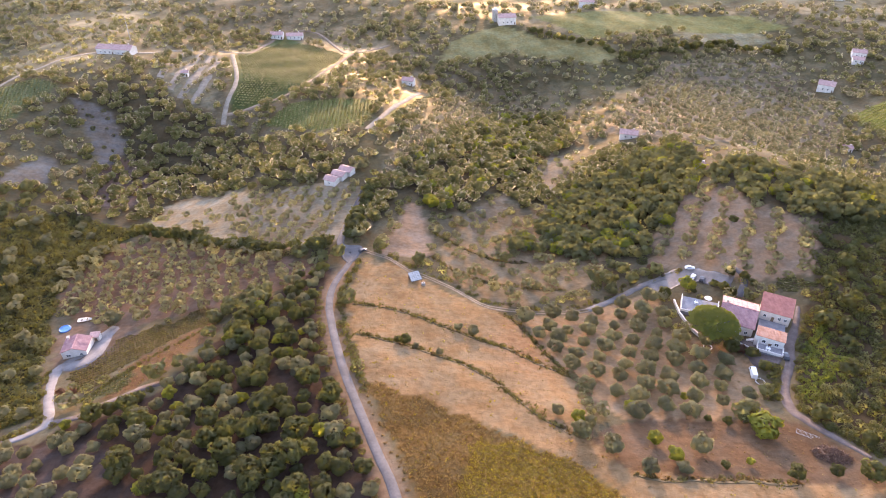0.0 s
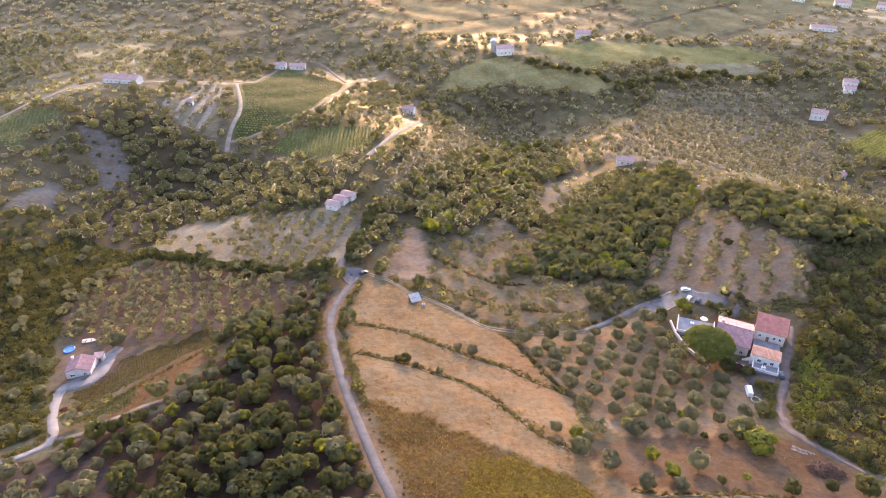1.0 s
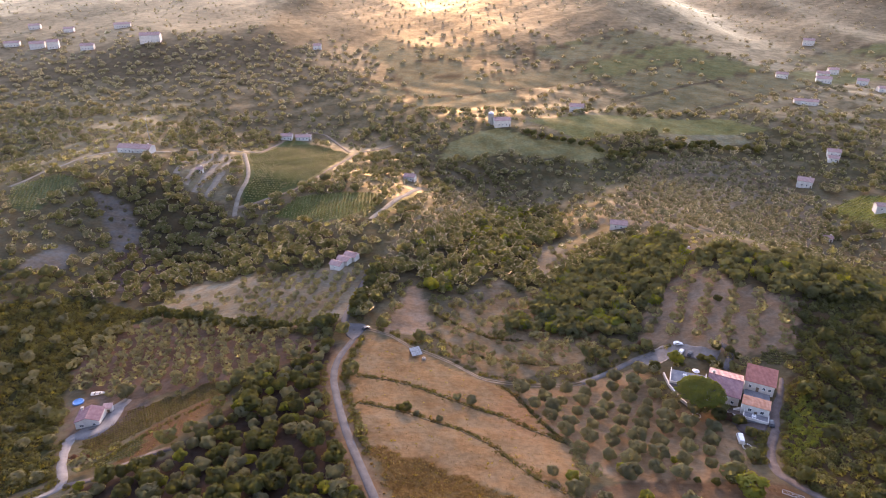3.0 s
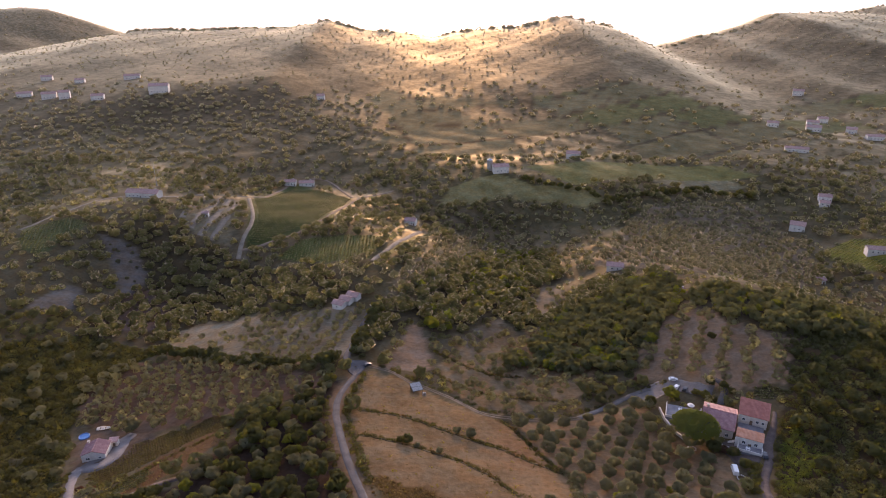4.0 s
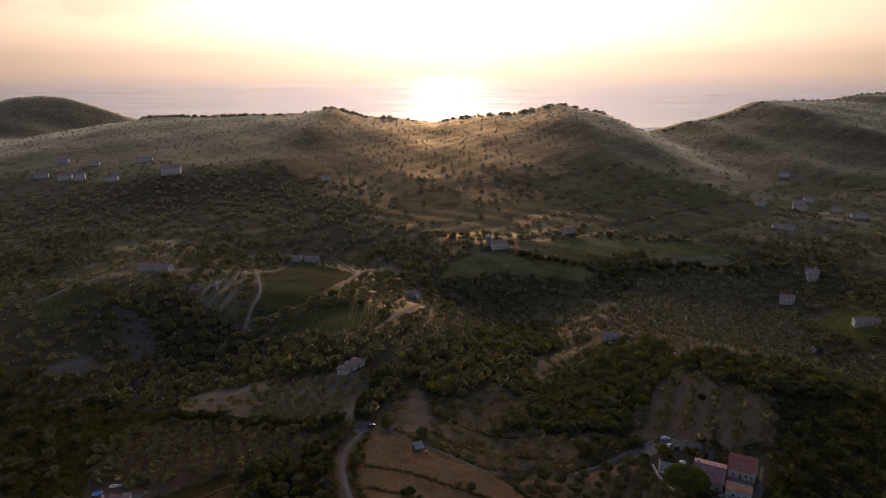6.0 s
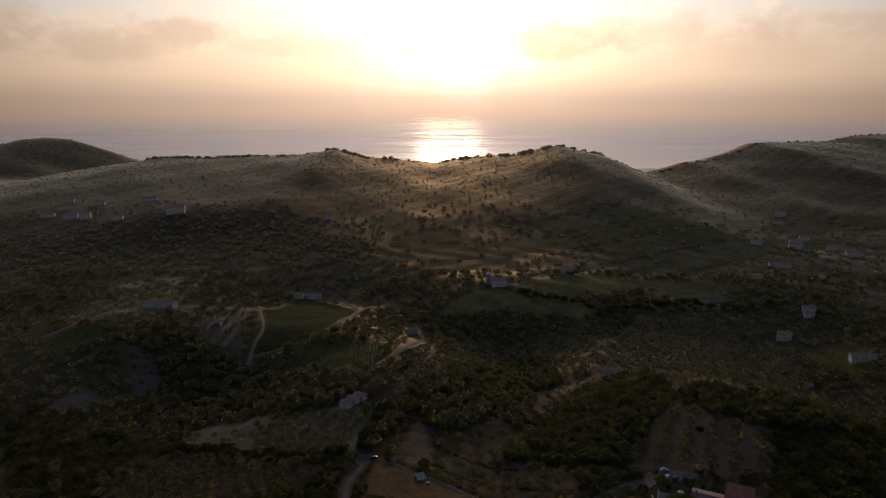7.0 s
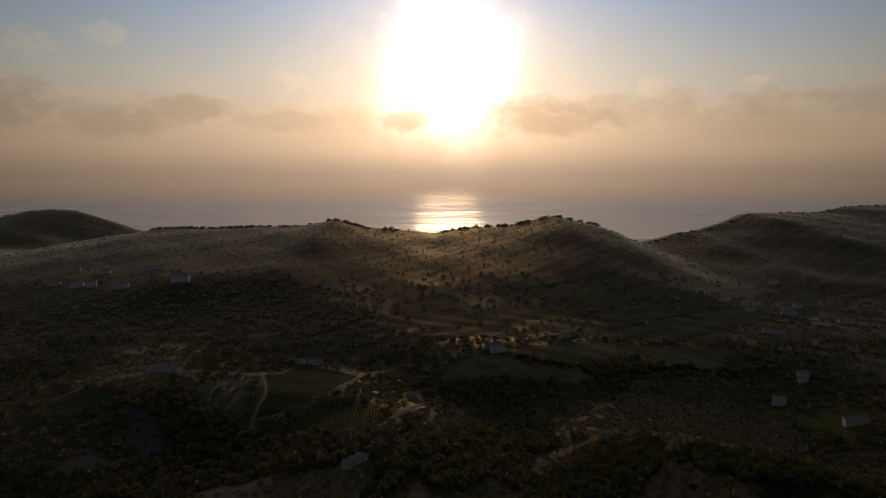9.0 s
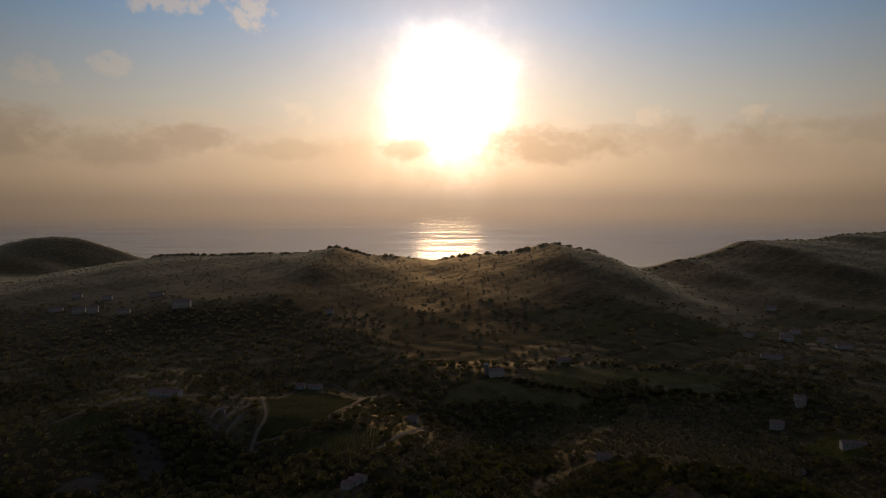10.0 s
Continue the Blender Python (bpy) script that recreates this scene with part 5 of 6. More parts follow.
def umbrella(x, y, lift):
    root = root_at("parasol", x, y, 0, "open white garden parasol on the terrace", "parasol", lift=lift, metres=True)
    bm = bmesh.new()
    bmesh.ops.create_cone(bm, segments=8, radius1=.05, radius2=.04, depth=2.5, cap_ends=True, matrix=Matrix.Translation((0, 0, 1.25)))
    part("pole", bm, WOOD, root)
    bm = bmesh.new()
    bmesh.ops.create_cone(bm, segments=10, radius1=1.5, radius2=.08, depth=.7, matrix=Matrix.Translation((0, 0, 2.45)))
    bmesh.ops.solidify(bm, geom=bm.faces[:], thickness=.03)
    part("canopy", bm, CANVAS, root)


umbrella(81.8, 157.5, 0.9)


def stone_pine(x, y):
    """An umbrella pine: a bare leaning trunk, spreading limbs and a wide domed crown of dense tufts."""
    rng = np.random.default_rng(77)
    root = root_at("stone_pine", x, y, 0, "large domed stone pine with dense bright green crown", "tree")
    t = new("trunk", mesh_of("trunk", *trunk(rng, 7.0, 0.42, 7, 3.6), BARK))
    parts = []
    for i in range(120):
        a, q = i * 2.39996, math.sqrt((i + .5) / 120) * 6.6
        z = 5.0 + 3.6 * math.sqrt(max(0, 1 - (q / 7.0) ** 2)) * rng.uniform(0.9, 1.03)
        r = rng.uniform(0.85, 1.25)
        v, f = lumpy(rng, ICO2, np.array((r, r, r * .8)), 5, 0.3)
        v, f = shell(rng, v + (math.cos(a) * q, math.sin(a) * q, z), f, 0.8, 0.3)
        parts.append((v, f))
    v, f = join(parts)
    c = new("crown", mesh_of("crown", v, f, PINE, puff=puffs(v, rng)))
    t.parent = c.parent = root


stone_pine(76.6, 140.2)


def car(name, x, y, turn, paint, label, long=4.1, wide=1.72, tall=1.45, van=False):
    root = root_at(name, x, y, turn, label, "car" if not van else "van", lift=0.14, metres=True)
    h = long / 2
    if van:
        side = [(-h, .3), (h * .93, .3), (h, .75), (h * .92, 1.05), (h * .62, tall), (-h, tall)]
    else:
        side = [(-h, .32), (h, .32), (h, .70), (h * .45, .88), (h * .15, tall), (-h * .62, tall), (-h * .95, .92)]
    bm = bmesh.new()
    a, b = [bm.verts.new((p, -wide / 2, q)) for p, q in side], [bm.verts.new((p, wide / 2, q)) for p, q in side]
    for v in a + b:
        if v.co.z > 1.0:
            v.co.y *= 0.86
    bm.faces.new(a)
    bm.faces.new(b[::-1])
    for i in range(len(side)):
        j = (i + 1) % len(side)
        bm.faces.new((a[j], a[i], b[i], b[j]))
    bmesh.ops.recalc_face_normals(bm, faces=bm.faces)
    bmesh.ops.bevel(bm, geom=bm.edges[:], offset=.06, segments=2, affect="EDGES")
    body = part("body", bm, paint, root)
    if van:
        part("windscreen", boxed(h * .68, -wide * .36, 1.12, h * .84, wide * .36, tall - .28), GLASS, body)
        for s in (-1, 1):
            part("side_window", boxed(h * .38, s * wide * .47 - .02, 1.15, h * .62, s * wide * .47 + .02, tall - .3), GLASS, body)
    else:
        bm = boxed(-h * .80, -wide * .35, .98, h * .33, wide * .35, tall - .10)
        for v in bm.verts:
            if v.co.z > 1.1:
                v.co.x = v.co.x * .78 - .08
        for v in bm.verts:
            v.co.x *= 1.06
        part("windscreen", bm, GLASS, body)
        for s in (-1, 1):
            part("side_window", boxed(-h * .55, s * wide * .452 - .03, .98, h * .18, s * wide * .452 + .03, tall - .16), GLASS, body)
    for px in (-h * .62, h * .62):
        for s in (-1, 1):
            bm = bmesh.new()
            m = Matrix.Translation((px, s * (wide / 2 - .08), .31)) @ Matrix.Rotation(radians(90), 4, "X")
            bmesh.ops.create_cone(bm, segments=14, radius1=.31, radius2=.31, depth=.2, cap_ends=True, matrix=m)
            wheel = part("wheel", bm, RUBBER, root)
            bm = bmesh.new()
            m = Matrix.Translation((px, s * (wide / 2 + .025), .31)) @ Matrix.Rotation(radians(90), 4, "X")
            bmesh.ops.create_cone(bm, segments=10, radius1=.19, radius2=.17, depth=.02, cap_ends=True, matrix=m)
            part("rim", bm, STEEL, wheel)
    return root


car("car", 82.4, 176.6, 0, WHITE, "white parked hatchback on the gravel")
car("car", 81.8, 171.4, 55, WHITE, "white parked car beside a dark one")
car("car", 84.0, 169.4, 60, DARKPAINT, "dark grey parked car on the gravel")
car("car", 93.2, 129.4, 75, DARKPAINT, "dark parked car beside the driveway")
car("car", -28.6, 190.9, 40, DARKPAINT, "dark parked car at the junction of the lanes")
car("van", 82.2, 123.7, 80, WHITE, "white parked van below the house", 4.9, 1.9, 2.1, van=True)

# the small house in the hollow
cottage = house("cottage", -108.4, 142.2, 99, 6.0, 7.0, 2.7, 1.25, VIOLET_TILE, WHITEWALL, "small white cottage with a weathered violet-red tiled roof", "gable",
                (), None, (2.4, 2.6), over=0.2)
window(cottage, -1.7, -3.0, 1.0, 1.5, 0.8, turn=-90)
window(cottage, 1.9, -3.0, 1.2, 1.0, 0.8, turn=-90)
house("outhouse", -105.4, 147.4, 9, 2.6, 2.0, 2.0, 0.3, OLD_TILE, WHITEWALL, "small white outhouse behind the cottage", "pent", (), 0.3, None, category="shed", over=0.15)


post = root_at("vine_post", -101.6, 133.6, 0, "short weathered wooden post at the edge of the vines", "post", "posts along the driveway", metres=True)
bm = bmesh.new()
bmesh.ops.create_cone(bm, segments=7, radius1=.09, radius2=.07, depth=1.5, cap_ends=True, matrix=Matrix.Translation((0, 0, .45)))
part("pole", bm, WOOD, post)
for i in range(1, 16):
    px, py = -101.6 + 6.6 * i / 15 + .15 * math.sin(i * 2.1), 133.6 + 15.5 * i / 15
    copy_thing(post, Matrix.Translation(on(px, py)) @ Matrix.Rotation(radians(4), 4, (math.cos(i), math.sin(i), 0)) @ Matrix.Scale(1 / PLAN, 4))


def garden_set(x, y, turn, lift):
    """A white garden table with four chairs."""
    root = root_at("garden_table", x, y, turn, "white garden table on the paved terrace", "table", lift=lift, metres=True)
    part("tabletop", boxed(-.8, -.45, .70, .8, .45, .75, soft=.02), WHITE, root)
    for px in (-.7, .7):
        for py in (-.36, .36):
            part("leg", boxed(px - .03, py - .03, 0, px + .03, py + .03, .70), WHITE, root)
    m = Matrix.Translation(on(x, y, lift)) @ Matrix.Rotation(radians(turn), 4, "Z")
    for px, py, a in ((-.4, -.75, 0), (.4, -.75, 10), (-.4, .75, 180), (.4, .75, 172)):
        chair = new("garden_chair")
        chair.matrix_basis = m @ Matrix.Translation((px / PLAN, py / PLAN, 0)) @ Matrix.Rotation(radians(a), 4, "Z") @ Matrix.Scale(1 / PLAN, 4)
        tagged(chair, "white plastic garden chair at the table", "chair", "chairs round the garden tables")
        part("seat", boxed(-.22, -.22, .42, .22, .22, .46, soft=.015), WHITE, chair)
        part("backrest", boxed(-.22, -.25, .46, .22, -.21, .88, soft=.015), WHITE, chair)
        for lx in (-.19, .19):
            for ly in (-.19, .19):
                part("leg", boxed(lx - .02, ly - .02, 0, lx + .02, ly + .02, .42), WHITE, chair)


garden_set(89.6, 132.6, -26, 0.72)
garden_set(78.4, 157.4, -20, 0.92)


def steps(x, y, turn, n, wide):
    """An outside stair of stone steps against the house."""
    root = root_at("stair", x, y, turn, "white outside stair against the house wall", "stair", metres=True)
    for i in range(n):
        part("step", boxed(i * .28, -wide / 2, -.5, i * .28 + .28, wide / 2, .18 * (i + 1)), WHITEWALL, root)


steps(86.4, 138.6, -26, 8, 1.2)


def hoop(x, y):
    """A low ring of white stones round a young tree."""
    rng = random.Random(9)
    root = root_at("stone_ring", x, y, 0, "low ring of white stones on the ground", "stone ring")
    for i in range(16):
        a = i / 16 * 6.283
        bm = bmesh.new()
        bmesh.ops.create_icosphere(bm, subdivisions=1, radius=rng.uniform(.16, .24), matrix=Matrix.Translation((1.15 * math.cos(a), 1.15 * math.sin(a), .12)))
        part("stone", bm, WHITEWALL, root)


hoop(82.8, 120.5)
hoop(75.0, 136.6)


def boat(x, y, turn):
    root = root_at("boat", x, y, turn, "white rowing boat laid up on the grass", "boat", lift=0.1)
    bm = bmesh.new()
    rings = []
    for i in range(9):
        s = i / 8
        w = 0.85 * math.sin(math.pi * min(1, .25 + s * .75)) ** .7 if s < 1 else 0.05
        px = -2.2 + 4.4 * s
        rings.append([bm.verts.new((px, w * c, z)) for c, z in ((1, .75), (.75, .3), (0, .05), (-.75, .3), (-1, .75))])
    for p, q in zip(rings, rings[1:]):
        for j in range(4):
            bm.faces.new((p[j], p[j + 1], q[j + 1], q[j]))
    bm.faces.new(rings[0])
    bmesh.ops.solidify(bm, geom=bm.faces[:], thickness=.05)
    hull = part("hull", bm, WHITE, root)
    for px in (-1.0, 0.6):
        part("thwart", boxed(px - .14, -.66, .52, px + .14, .66, .57), WOOD, hull)


boat(-116.0, 160.8, 12)


def pool(x, y):
    """A round paddling pool: a fat ring with water in it."""
    root = root_at("paddling_pool", x, y, 0, "round blue plastic paddling pool by the cottage", "pool", lift=0.15)
    bm = bmesh.new()
    n, m = 28, 8
    ring = [[bm.verts.new(((1.6 + .22 * math.cos(b / m * 6.283)) * math.cos(a / n * 6.283), (1.6 + .22 * math.cos(b / m * 6.283)) * math.sin(a / n * 6.283),
                           .3 + .3 * math.sin(b / m * 6.283))) for b in range(m)] for a in range(n)]
    for a in range(n):
        for b in range(m):
            bm.faces.new((ring[a][b], ring[(a + 1) % n][b], ring[(a + 1) % n][(b + 1) % m], ring[a][(b + 1) % m]))
    part("ring", bm, BLUE, root)
    bm = bmesh.new()
    bmesh.ops.create_circle(bm, cap_ends=True, segments=28, radius=1.5, matrix=Matrix.Translation((0, 0, .38)))
    part("water_surface", bm, POOLWATER, root)


pool(-120.2, 156.0)


def panel_shed(x, y, turn):
    """An open shelter whose sloping roof carries rows of pale panels."""
    root = root_at("shelter", x, y, turn, "small open shelter roofed with pale ribbed panels", "shelter", metres=True)
    for px in (-2.1, 2.1):
        for py, h in ((-2.1, 2.0), (2.1, 2.9)):
            part("post", boxed(px - .08, py - .08, -.6, px + .08, py + .08, h), WOOD, root)
    slope = Matrix.Translation((0, 0, 2.5)) @ Matrix.Rotation(math.atan(.9 / 4.2), 4, "X")
    bm = boxed(-2.4, -2.6, -.03, 2.4, 2.6, .05)
    bm.transform(slope)
    roof = part("roof", bm, DARKPAINT, root)
    for i in range(5):
        for j in range(2):
            bm = boxed(-2.32 + i * .94, -2.5 + j * 2.54, .054, -2.32 + i * .94 + .88, -2.5 + j * 2.54 + 2.42, .12, soft=.02)
            bm.transform(slope)
            part("panel", bm, PANEL, roof)
    part("back_wall", boxed(-2.0, 1.95, -.6, 2.0, 2.03, 2.6), WOOD, root)


panel_shed(-9.4, 171.9, 22)
# plain lidded box standing in for the low lean-to at the shelter
ob = root_at("water_tank", -6.6, 169.8, 10, "pale grey lidded box standing in for a lean-to beside the shelter", "tank", metres=True)
bm = boxed(-.75, -.6, -.2, .75, .6, 1.25, soft=.12)
part("body", bm, PANEL, ob)
bm = bmesh.new()
bmesh.ops.create_cone(bm, segments=14, radius1=.22, radius2=.2, depth=.12, cap_ends=True, matrix=Matrix.Translation((0, 0, 1.30)))
part("lid", bm, DARKPAINT, ob)


def gate(x, y, turn):
    """A long white tubular gate lying on the ground."""
    root = root_at("metal_gate", x, y, turn, "white tubular metal gate lying on dry ground", "gate", lift=0.12)
    for py in (-.65, .65):
        part("rail", boxed(-2.4, py - .03, 0, 2.4, py + .03, .06, soft=.015), STEEL, root)
    for px in (-2.37, 2.37):
        part("end_rail", boxed(px - .03, -.62, .004, px + .03, .62, .06), STEEL, root)
    for i in range(17):
        px = -2.1 + .2625 * i
        part("bar", boxed(px - .012, -.61, .01, px + .012, .61, .04), STEEL, root)


gate(84.3, 99.4, -30)


def brush_pile(x, y):
    rng = np.random.default_rng(88)
    parts = []
    for _ in range(620):
        a, q = rng.uniform(0, 6.283), math.sqrt(rng.uniform(0, 1)) * 2.3
        z = 0.9 * (1 - (q / 2.5) ** 2) * rng.uniform(0.1, 1)
        c = np.array((math.cos(a) * q * 1.25, math.sin(a) * q * .8, z))
        d = rng.normal(size=3) * (1, 1, .45)
        d /= np.linalg.norm(d)
        s = np.cross(d, (0, 0, 1.0)) * .035
        u = np.array((0, 0, .04))
        p, q2 = c - d * .55, c + d * .55
        parts.append((np.array([p - s, p + s, p + u, q2 - s, q2 + s, q2 + u]),
                      np.array([(0, 1, 4), (0, 4, 3), (1, 2, 5), (1, 5, 4), (2, 0, 3), (2, 3, 5)])))
    ob = new("brush_pile", mesh_of("brush_pile", *join(parts), BRUSHWOOD))
    ob.matrix_basis = Matrix.Translation(on(x, y)) @ Matrix.Rotation(radians(-20), 4, "Z") @ Matrix.Scale(1.4, 4)
    tagged(ob, "heap of dead reddish-brown cut branches on dry soil", "brush pile")


brush_pile(86.4, 92.6)


def singles():
    """Trees and bushes that stand alone."""
    for kinds, spots in ((fresh_kinds, ((74.6, 100.9, 2.15), (45.5, 108.6, .9), (78.2, 166.2, 1.45), (-4.6, 229.5, 1.7),
                                        (61.5, 206, 1.5), (66, 196, 1.3), (82, 205, 1.6), (57.5, 201, 1.2), (-62.5, 120.8, 0.8), (60.5, 113.4, .6), (31.6, 103.0, 1.0), (66.9, 90.2, .5))),
                         (olive_kinds, ((31.5, 98.2, .9), (34.2, 101.8, .75), (-103.5, 155.5, 1.25),
                                        (-7.6, 131.0, .6), (-1.0, 129.0, .45), (27.2, 105.5, .8), (8.5, 140.6, .75), (4.2, 142.6, .85))),
                         (oak_kinds, ((103.6, 199.0, .9), (63.4, 105.3, .6), (71.5, 104.2, .7), (67.4, 104.0, .65), (84.5, 131.0, 1.0), (85.6, 125.4, 1.1), (80.0, 133.8, .9), (88.6, 163.2, 1.0), (92.6, 170.0, .9), (79.6, 164.0, .7),
                                      (70.6, 163.6, .8), (86.5, 165.6, .8), (97.5, 163.5, .75), (100.5, 158.0, .7), (90.0, 160.2, .6), (96.0, 167.0, .9), (61.0, 89.0, .55), (-12.6, 133.4, .75), (-10.4, 132.7, .65)))):
        rng = random.Random(len(spots))
        for i, (px, py, s) in enumerate(spots):
            copy_thing(kinds[i % len(kinds)], Matrix.Translation(on(px, py)) @ Matrix.Rotation(rng.uniform(0, 6.283), 4, "Z") @ Matrix.Diagonal((s, s, s * (0.62 if s > 1.9 else 1), 1)))


singles()
for i, (px, py, r) in enumerate(((83.2, 133.8, 1.6), (71.0, 180.7, 1.7), (-99.7, 118.4, 1.3), (-97.6, 119.6, 1.0), (-101.6, 120.4, 1.1))):
    ob = plant("rusty_bush", 60 + i, r, r * .8, r * .5, 5, 90, 0.4, RUST, "reddish-brown bush with dry leaves", "bush")
    ob.matrix_basis = Matrix.Translation(on(px, py))


def along(line, gap, side=0.0, wander=0.5, seed=1, start=0.0, end=1.0):
    """Points along a line in plan, set off to its right."""
    rng = np.random.default_rng(seed)
    p = np.array(line)
    seg = np.hypot(*np.diff(p, axis=0).T)
    s = np.concatenate([[0], np.cumsum(seg)])
    t = np.arange(start * s[-1], end * s[-1], gap)
    t = t + rng.normal(0, gap * .35, len(t))
    x, y = np.interp(t, s, p[:, 0]), np.interp(t, s, p[:, 1])
    dx, dy = np.interp(t + .5, s, p[:, 0]) - np.interp(t - .5, s, p[:, 0]), np.interp(t + .5, s, p[:, 1]) - np.interp(t - .5, s, p[:, 1])
    n = np.hypot(dx, dy) + 1e-9
    return x + dy / n * side + rng.normal(0, wander, len(t)), y - dx / n * side + rng.normal(0, wander, len(t))


def bank(line, tall, seed):
    """An earth bank between two terraces of a field, rough and weedy."""
    rng = random.Random(seed)
    bm = bmesh.new()
    x, y = along(line, 0.9, 0, 0.0, seed)
    y = y + 0.25 * np.sin(x * .5) + 0.12 * np.sin(x * 1.7 + 1)
    order = np.argsort(x)
    last = None
    for px, py in zip(x[order], y[order]):
        g = [(-.2, -.25), (.15, tall * rng.uniform(.5, .8)), (.55, tall * rng.uniform(.75, 1.1)), (1.5, -.25)]
        ring = [bm.verts.new((px + rng.uniform(-.1, .1), py - 0.9 + o + rng.uniform(-.12, .12), float(height(px, py - 0.9 + o)) + h)) for o, h in g]
        if last:
            for j in range(3):
                bm.faces.new((last[j], ring[j], ring[j + 1], last[j + 1]))
        last = ring
    bmesh.ops.recalc_face_normals(bm, faces=bm.faces)
    tagged(part("earth_bank", bm, EARTH, None), "low weedy earth bank between two field terraces", "bank", "field banks", "structure")
    bx, by = along(line, 0.7, 0, 0.3, seed + 1)
    by = by + 0.25 * np.sin(bx * .5) + 0.12 * np.sin(bx * 1.7 + 1)
    few = 1.0 if line is TERRACE6 else 0.0
    thick = np.sin(bx * .8 + seed) + np.sin(bx * .31 + 2 * seed) > -0.35 + few
    mass("weeds", bx[thick], by[thick], BUSHES, MAQUIS, "bushes along a field bank", "weeds", seed + 2, 0.18, 0.6)
    gx, gy = along(line, 0.35 + few, 0, 0.75, seed + 4)
    mass("weeds", gx, gy, SMALLTUFTS, MAQUIS, "rank green grass along a field bank", "weeds", seed + 4, 0.6, 1.2)
    mass("weeds", bx[~thick], by[~thick], TUFTS, DRY, "dry weeds along a field bank", "weeds", seed + 3, 0.4, 0.8)


for i, (line, tall) in enumerate(((TERRACE1, .18), (TERRACE2, .2), (TERRACE3, .15), (TERRACE4, .2), (TERRACE5, .2), (TERRACE6, .2))):
    bank(line, tall, 140 + 5 * i)


def hedges():
    for line, gap, side, wander, low, high, mat, kinds, label, seed, a, b in (
            (TERRACE6, 4.6, 0, .5, .35, .9, MAQUIS, BUSHES, "bushes along the low bank of the dry field", 219, 0, 1),
            (HEDGE, 2.4, 0, .8, .7, 1.3, OAK, MIDTREES, "hedge of dark trees at the field's edge", 170, 0, 1),
            (HEDGE_VILLA, .8, 0, .45, .8, 1.2, OAK, BUSHES, "clipped dark green hedge beside the driveway", 173, 0, 1),
            (ROAD, 1.6, 3.4, .5, .6, 1.1, MAQUIS, BUSHES, "roadside bushes on the verge", 176, .32, .98),
            (ROAD, 2.4, -3.4, .5, .5, 1.0, MAQUIS, BUSHES, "roadside bushes on the verge", 179, .0, .8),
            (ROAD, 2.6, 2.9, .3, .4, .7, DRY, TUFTS, "dry grass along the road's edge", 182, 0, .5),
            (HEDGE_GOLD, 1.1, 0, .6, .6, 1.2, OLIVE, BUSHES, "grey-green bushes at the edge of the dry field", 216, 0, 1),
            (HEDGE_FAR, 4.0, 0, 1.2, .8, 1.2, OAK, LIGHTTREES, "dark hedgerow between far fields", 210, 0, 1),
            (HEDGE_FAR2, 4.0, 0, 1.5, .8, 1.3, OAK, LIGHTTREES, "dark hedgerow at the edge of far fields", 213, 0, 1),
            (HEDGE_VINES, .9, 0, .3, .3, .6, MAQUIS, BUSHES, "low dark hedge at the foot of the vines", 199, 0, 1),
            (TRACK, 2.0, -2.4, .8, .4, .9, MAQUIS, BUSHES, "bushes beside the farm track", 185, .05, 1),
            (DRIVE, 1.5, -2.6, .6, .5, 1.0, MAQUIS, BUSHES, "bushes along the gravel driveway", 188, 0, .7),
            (TRACK2, 1.6, 1.9, .5, .4, .9, MAQUIS, BUSHES, "bushes along the farm track", 191, 0, 1),
            (VILLA_EDGE, 1.2, 0, .8, .6, 1.2, OAK, BUSHES, "dark bushes at the edge of the dry field", 222, 0, 1),
            (VILLA_DRIVE, 1.3, -2.7, .5, .6, 1.1, MAQUIS, BUSHES, "bushes along the farmhouse driveway", 194, .05, 1),
            (SIDE_ROAD, 2.2, 3.2, .6, .8, 1.3, OAK, MIDTREES, "dark trees along the lane", 197, .25, 1)):
        x, y = along(line, gap, side, wander, seed, a, b)
        mass("hedge", x, y, kinds, mat, label, "hedge", seed + 1, low, high)


hedges()

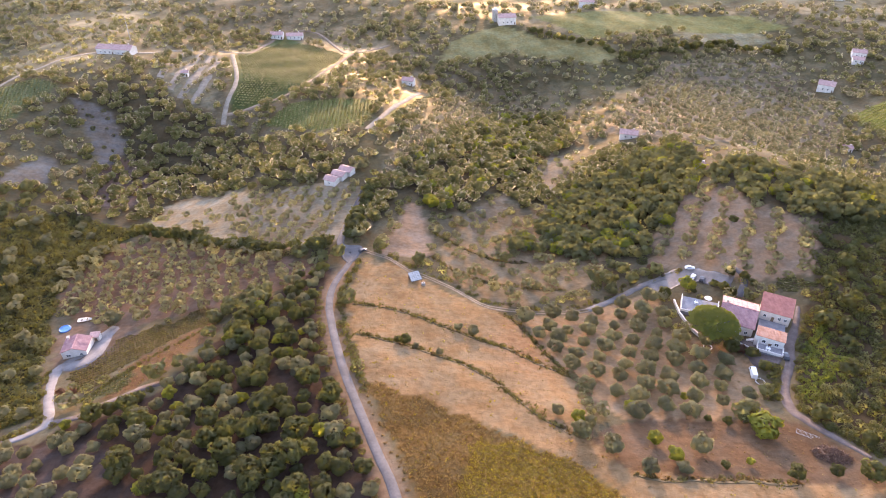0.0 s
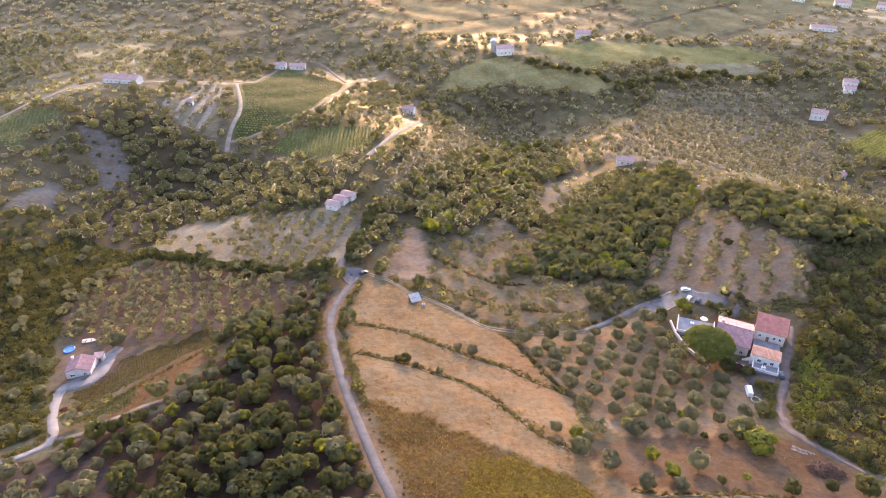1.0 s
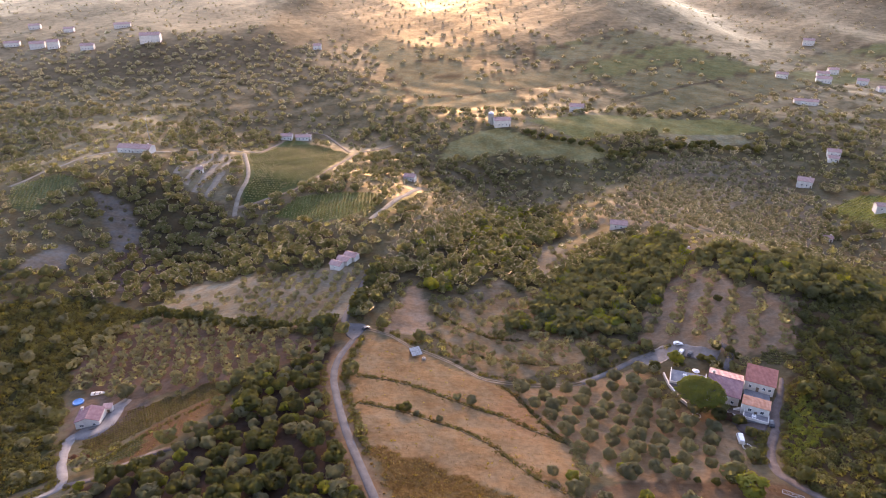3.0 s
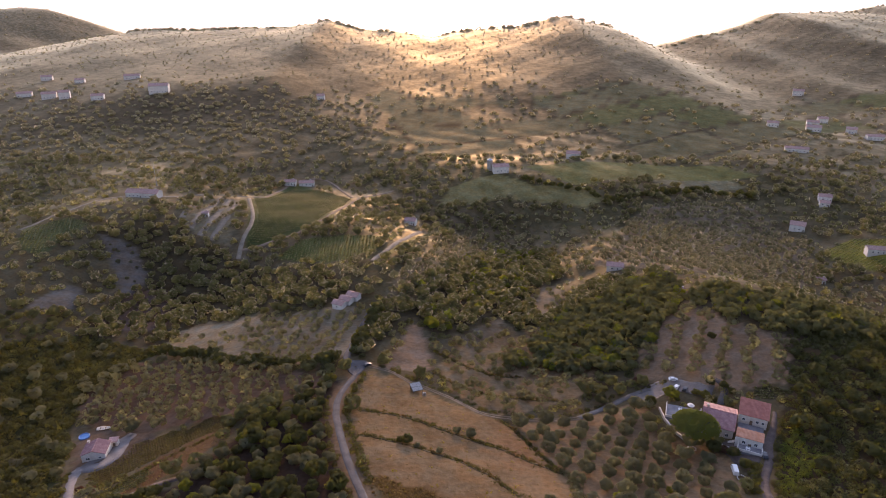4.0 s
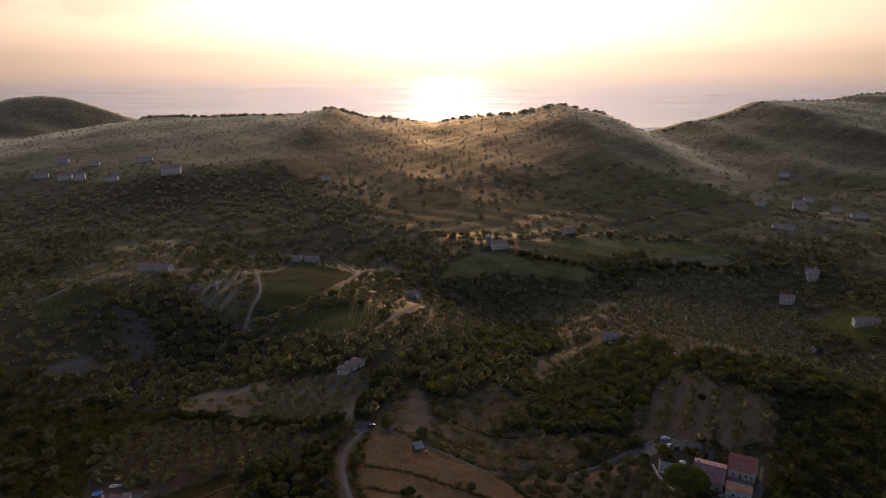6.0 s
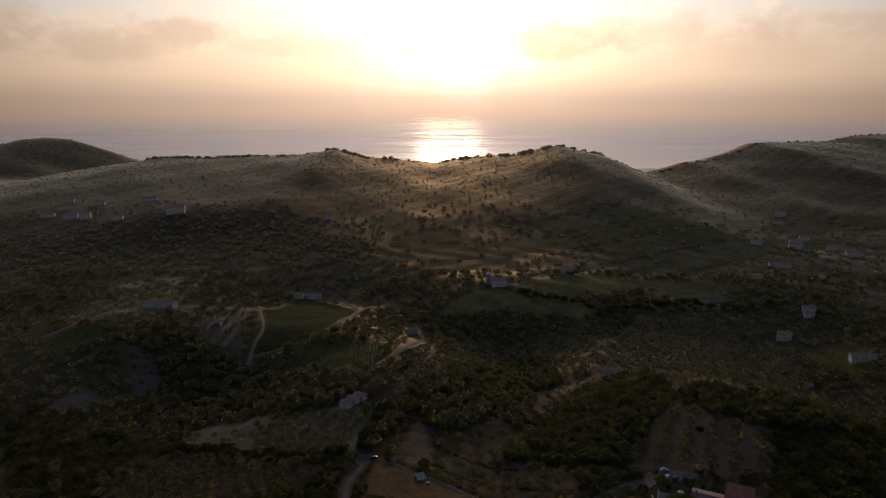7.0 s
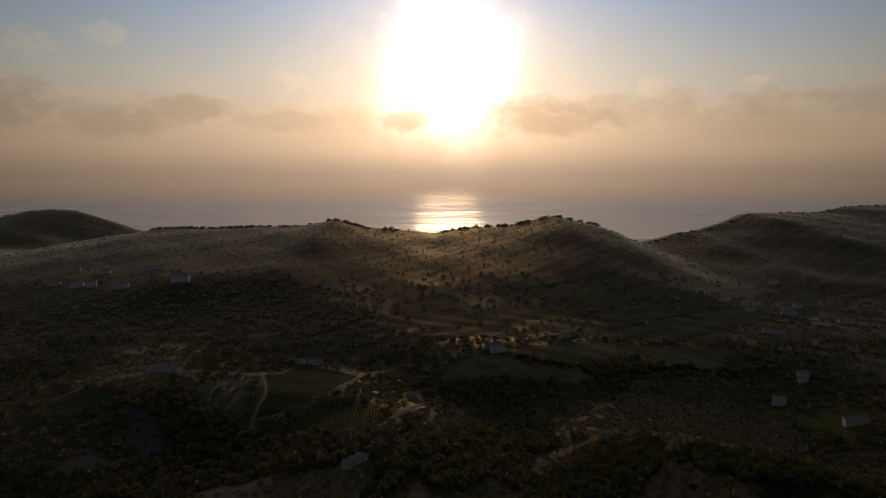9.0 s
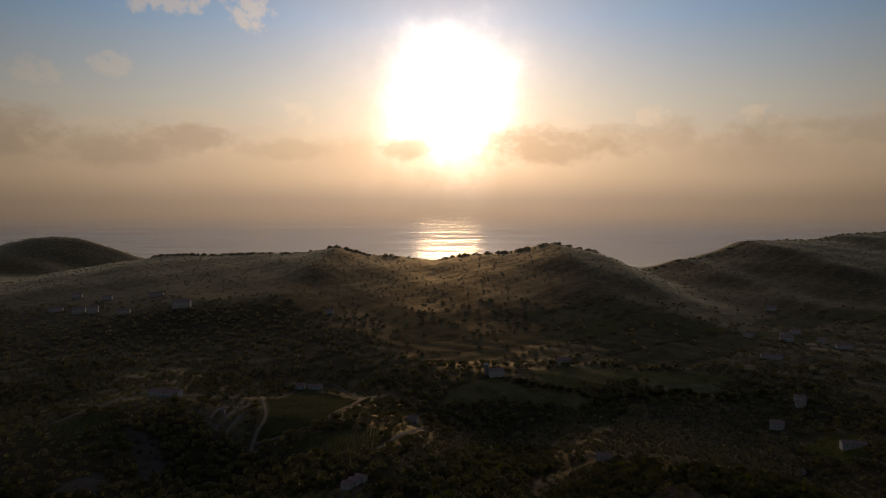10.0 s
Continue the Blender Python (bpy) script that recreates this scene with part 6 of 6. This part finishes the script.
# houses further off
for px, py, turn, w, d in ((-47.6, 246.4, -25, 5.2, 4.0), (-44.8, 250.4, -25, 5.4, 4.0), (-42.0, 254.4, -25, 5.6, 4.2)):
    house("farm_shed", px, py, turn, w, d, 2.6, .9, OLD_TILE, WHITEWALL, "low white farm shed with a faded tiled roof", "gable", ((0, 1.0, .8, .8),), None, None, "row of farm sheds", "shed")
FAR = ((-216.5, 423.4, -8, 12, 8, 3.6, 1.6, OLD_TILE, "white hill house with a faded tiled roof"), (-204.5, 421.4, -8, 11, 8, 3.8, 1.8, OLD_TILE, "white hill house with a broad tiled roof"),
       (-127.0, 507.0, 0, 9, 6, 3.2, 1.4, OLD_TILE, "pale house above the vineyard"), (-114.0, 509.0, 4, 12, 6, 3.0, 1.3, OLD_TILE, "long pale house above the vineyard"),
       (-22.4, 406.0, -15, 7.5, 5.5, 3.2, 1.3, OLD_TILE, "small white house beside olive trees"), (255.8, 424.5, -30, 10, 8, 4.4, 1.7, OLD_TILE, "white house among dark trees"),
       (97.8, 320.5, -15, 9, 6, 3.0, 1.3, OLD_TILE, "brown-roofed stone house in an olive grove"), (115.5, 553.5, -10, 12, 8, 5.0, 1.8, OLD_TILE, "bluish white house across the valley"),
       (226.0, 335.0, -20, 5, 3.5, 2.6, .8, OLD_TILE, "small white hut in an olive grove"), (292.0, 460.0, -20, 9, 6, 3.6, 1.4, OLD_TILE, "white house on the far slope"),
       (288.0, 452.0, -20, 7, 5, 3.0, 1.2, OLD_TILE, "low white house on the far slope"), (-474.0, 785.0, 20, 16, 9, 6.0, 2.0, OLD_TILE, "pale village house on the wooded slope"),
       (-452.0, 779.0, 20, 12, 9, 7.5, 2.0, OLD_TILE, "tall pale village house on the wooded slope"), (-404.0, 762.0, 12, 14, 8, 5.0, 1.8, OLD_TILE, "pale village house below the wood"),
       (-336.0, 775.0, 10, 22, 12, 8.0, 2.4, OLD_TILE, "large pale villa on a wooded knoll"), (-416.0, 885.0, 15, 20, 8, 4.5, 1.8, OLD_TILE, "long pale house high on the slope"),
       (-147.0, 783.0, 0, 9, 7, 5.0, 1.6, OLD_TILE, "small pale house high on the slope"), (399.0, 691.0, -20, 12, 7, 4.0, 1.5, OLD_TILE, "pale house across the valley"),
       (328.0, 581.0, -18, 20, 7, 3.6, 1.4, OLD_TILE, "long low pale farm building"),
       (382.0, 657.0, -22, 14, 8, 4.5, 1.6, OLD_TILE, "pale village house among far fields"), (418.0, 707.0, -15, 10, 7, 5.0, 1.6, OLD_TILE, "small white house at the edge of the village"),
       (457.0, 844.0, -25, 13, 8, 6.0, 1.8, OLD_TILE, "tall pale house on the far slope"), (427.0, 625.0, -10, 16, 7, 4.0, 1.4, OLD_TILE, "long white house across the valley"),
       (346.0, 671.0, -20, 11, 7, 4.0, 1.4, OLD_TILE, "low pale house beside a far field"), (420.0, 654.0, -30, 10, 8, 4.6, 1.6, OLD_TILE, "white village house with a faded roof"),
       (276.0, 363.0, -12, 15, 6, 3.4, 1.3, OLD_TILE, "long white farm building beside the green field"), (47.0, 506.0, 8, 13, 8, 5.0, 1.6, OLD_TILE, "white farm with an outbuilding on the valley floor"),
       (-514.0, 802.0, 18, 17, 8, 4.6, 1.6, OLD_TILE, "long pale village house"), (-543.0, 907.0, 16, 14, 8, 5.0, 1.6, OLD_TILE, "pale house high above the village"),
       (-484.0, 880.0, 14, 12, 8, 4.6, 1.6, OLD_TILE, "pale house among trees above the village"), (109.8, 252.0, -20, 4, 3, 2.4, .7, OLD_TILE, "small stone hut at the head of the orchard"), (-158.0, 392.0, 5, 4, 3.2, 2.6, .8, OLD_TILE, "white hut on the terraces"))
for px, py, turn, w, d, e, r, roof, label in FAR:
    n = max(1, int(w / 3.4))
    house("house", px, py, turn, w, d, e, r, roof, WHITEWALL, label, "gable", tuple(((i - (n - 1) / 2) * 3.0, 1.1, 1.0, 1.2) for i in range(n)), w / 2 - .9, (w * .25, .6))

ob = root_at("silo", 38.5, 509.0, 0, "round pale metal farm silo beside the white farm", "silo")
bm = bmesh.new()
bmesh.ops.create_cone(bm, segments=20, radius1=2.2, radius2=2.2, depth=9.5, cap_ends=True, matrix=Matrix.Translation((0, 0, 4.0)))
part("tank", bm, PANEL, ob)
bm = bmesh.new()
bmesh.ops.create_cone(bm, segments=20, radius1=2.3, radius2=.25, depth=1.4, cap_ends=True, matrix=Matrix.Translation((0, 0, 9.5)))
part("lid", bm, STEEL, ob)

ob = root_at("mast", -214, 452, 0, "thin grey lattice radio mast on the hill", "mast")
bm = bmesh.new()
bmesh.ops.create_cone(bm, segments=8, radius1=.35, radius2=.12, depth=17, cap_ends=True, matrix=Matrix.Translation((0, 0, 8)))
part("pole", bm, STEEL, ob)
for z in (6, 10, 14):
    part("crossarm", boxed(-.7, -.06, z, .7, .06, z + .12), STEEL, ob)


# the plan becomes metres
for thing in [o for o in scene.objects if o.parent is None and o.type in ("MESH", "EMPTY")]:
    thing.matrix_basis = Matrix.Scale(PLAN, 4) @ thing.matrix_basis
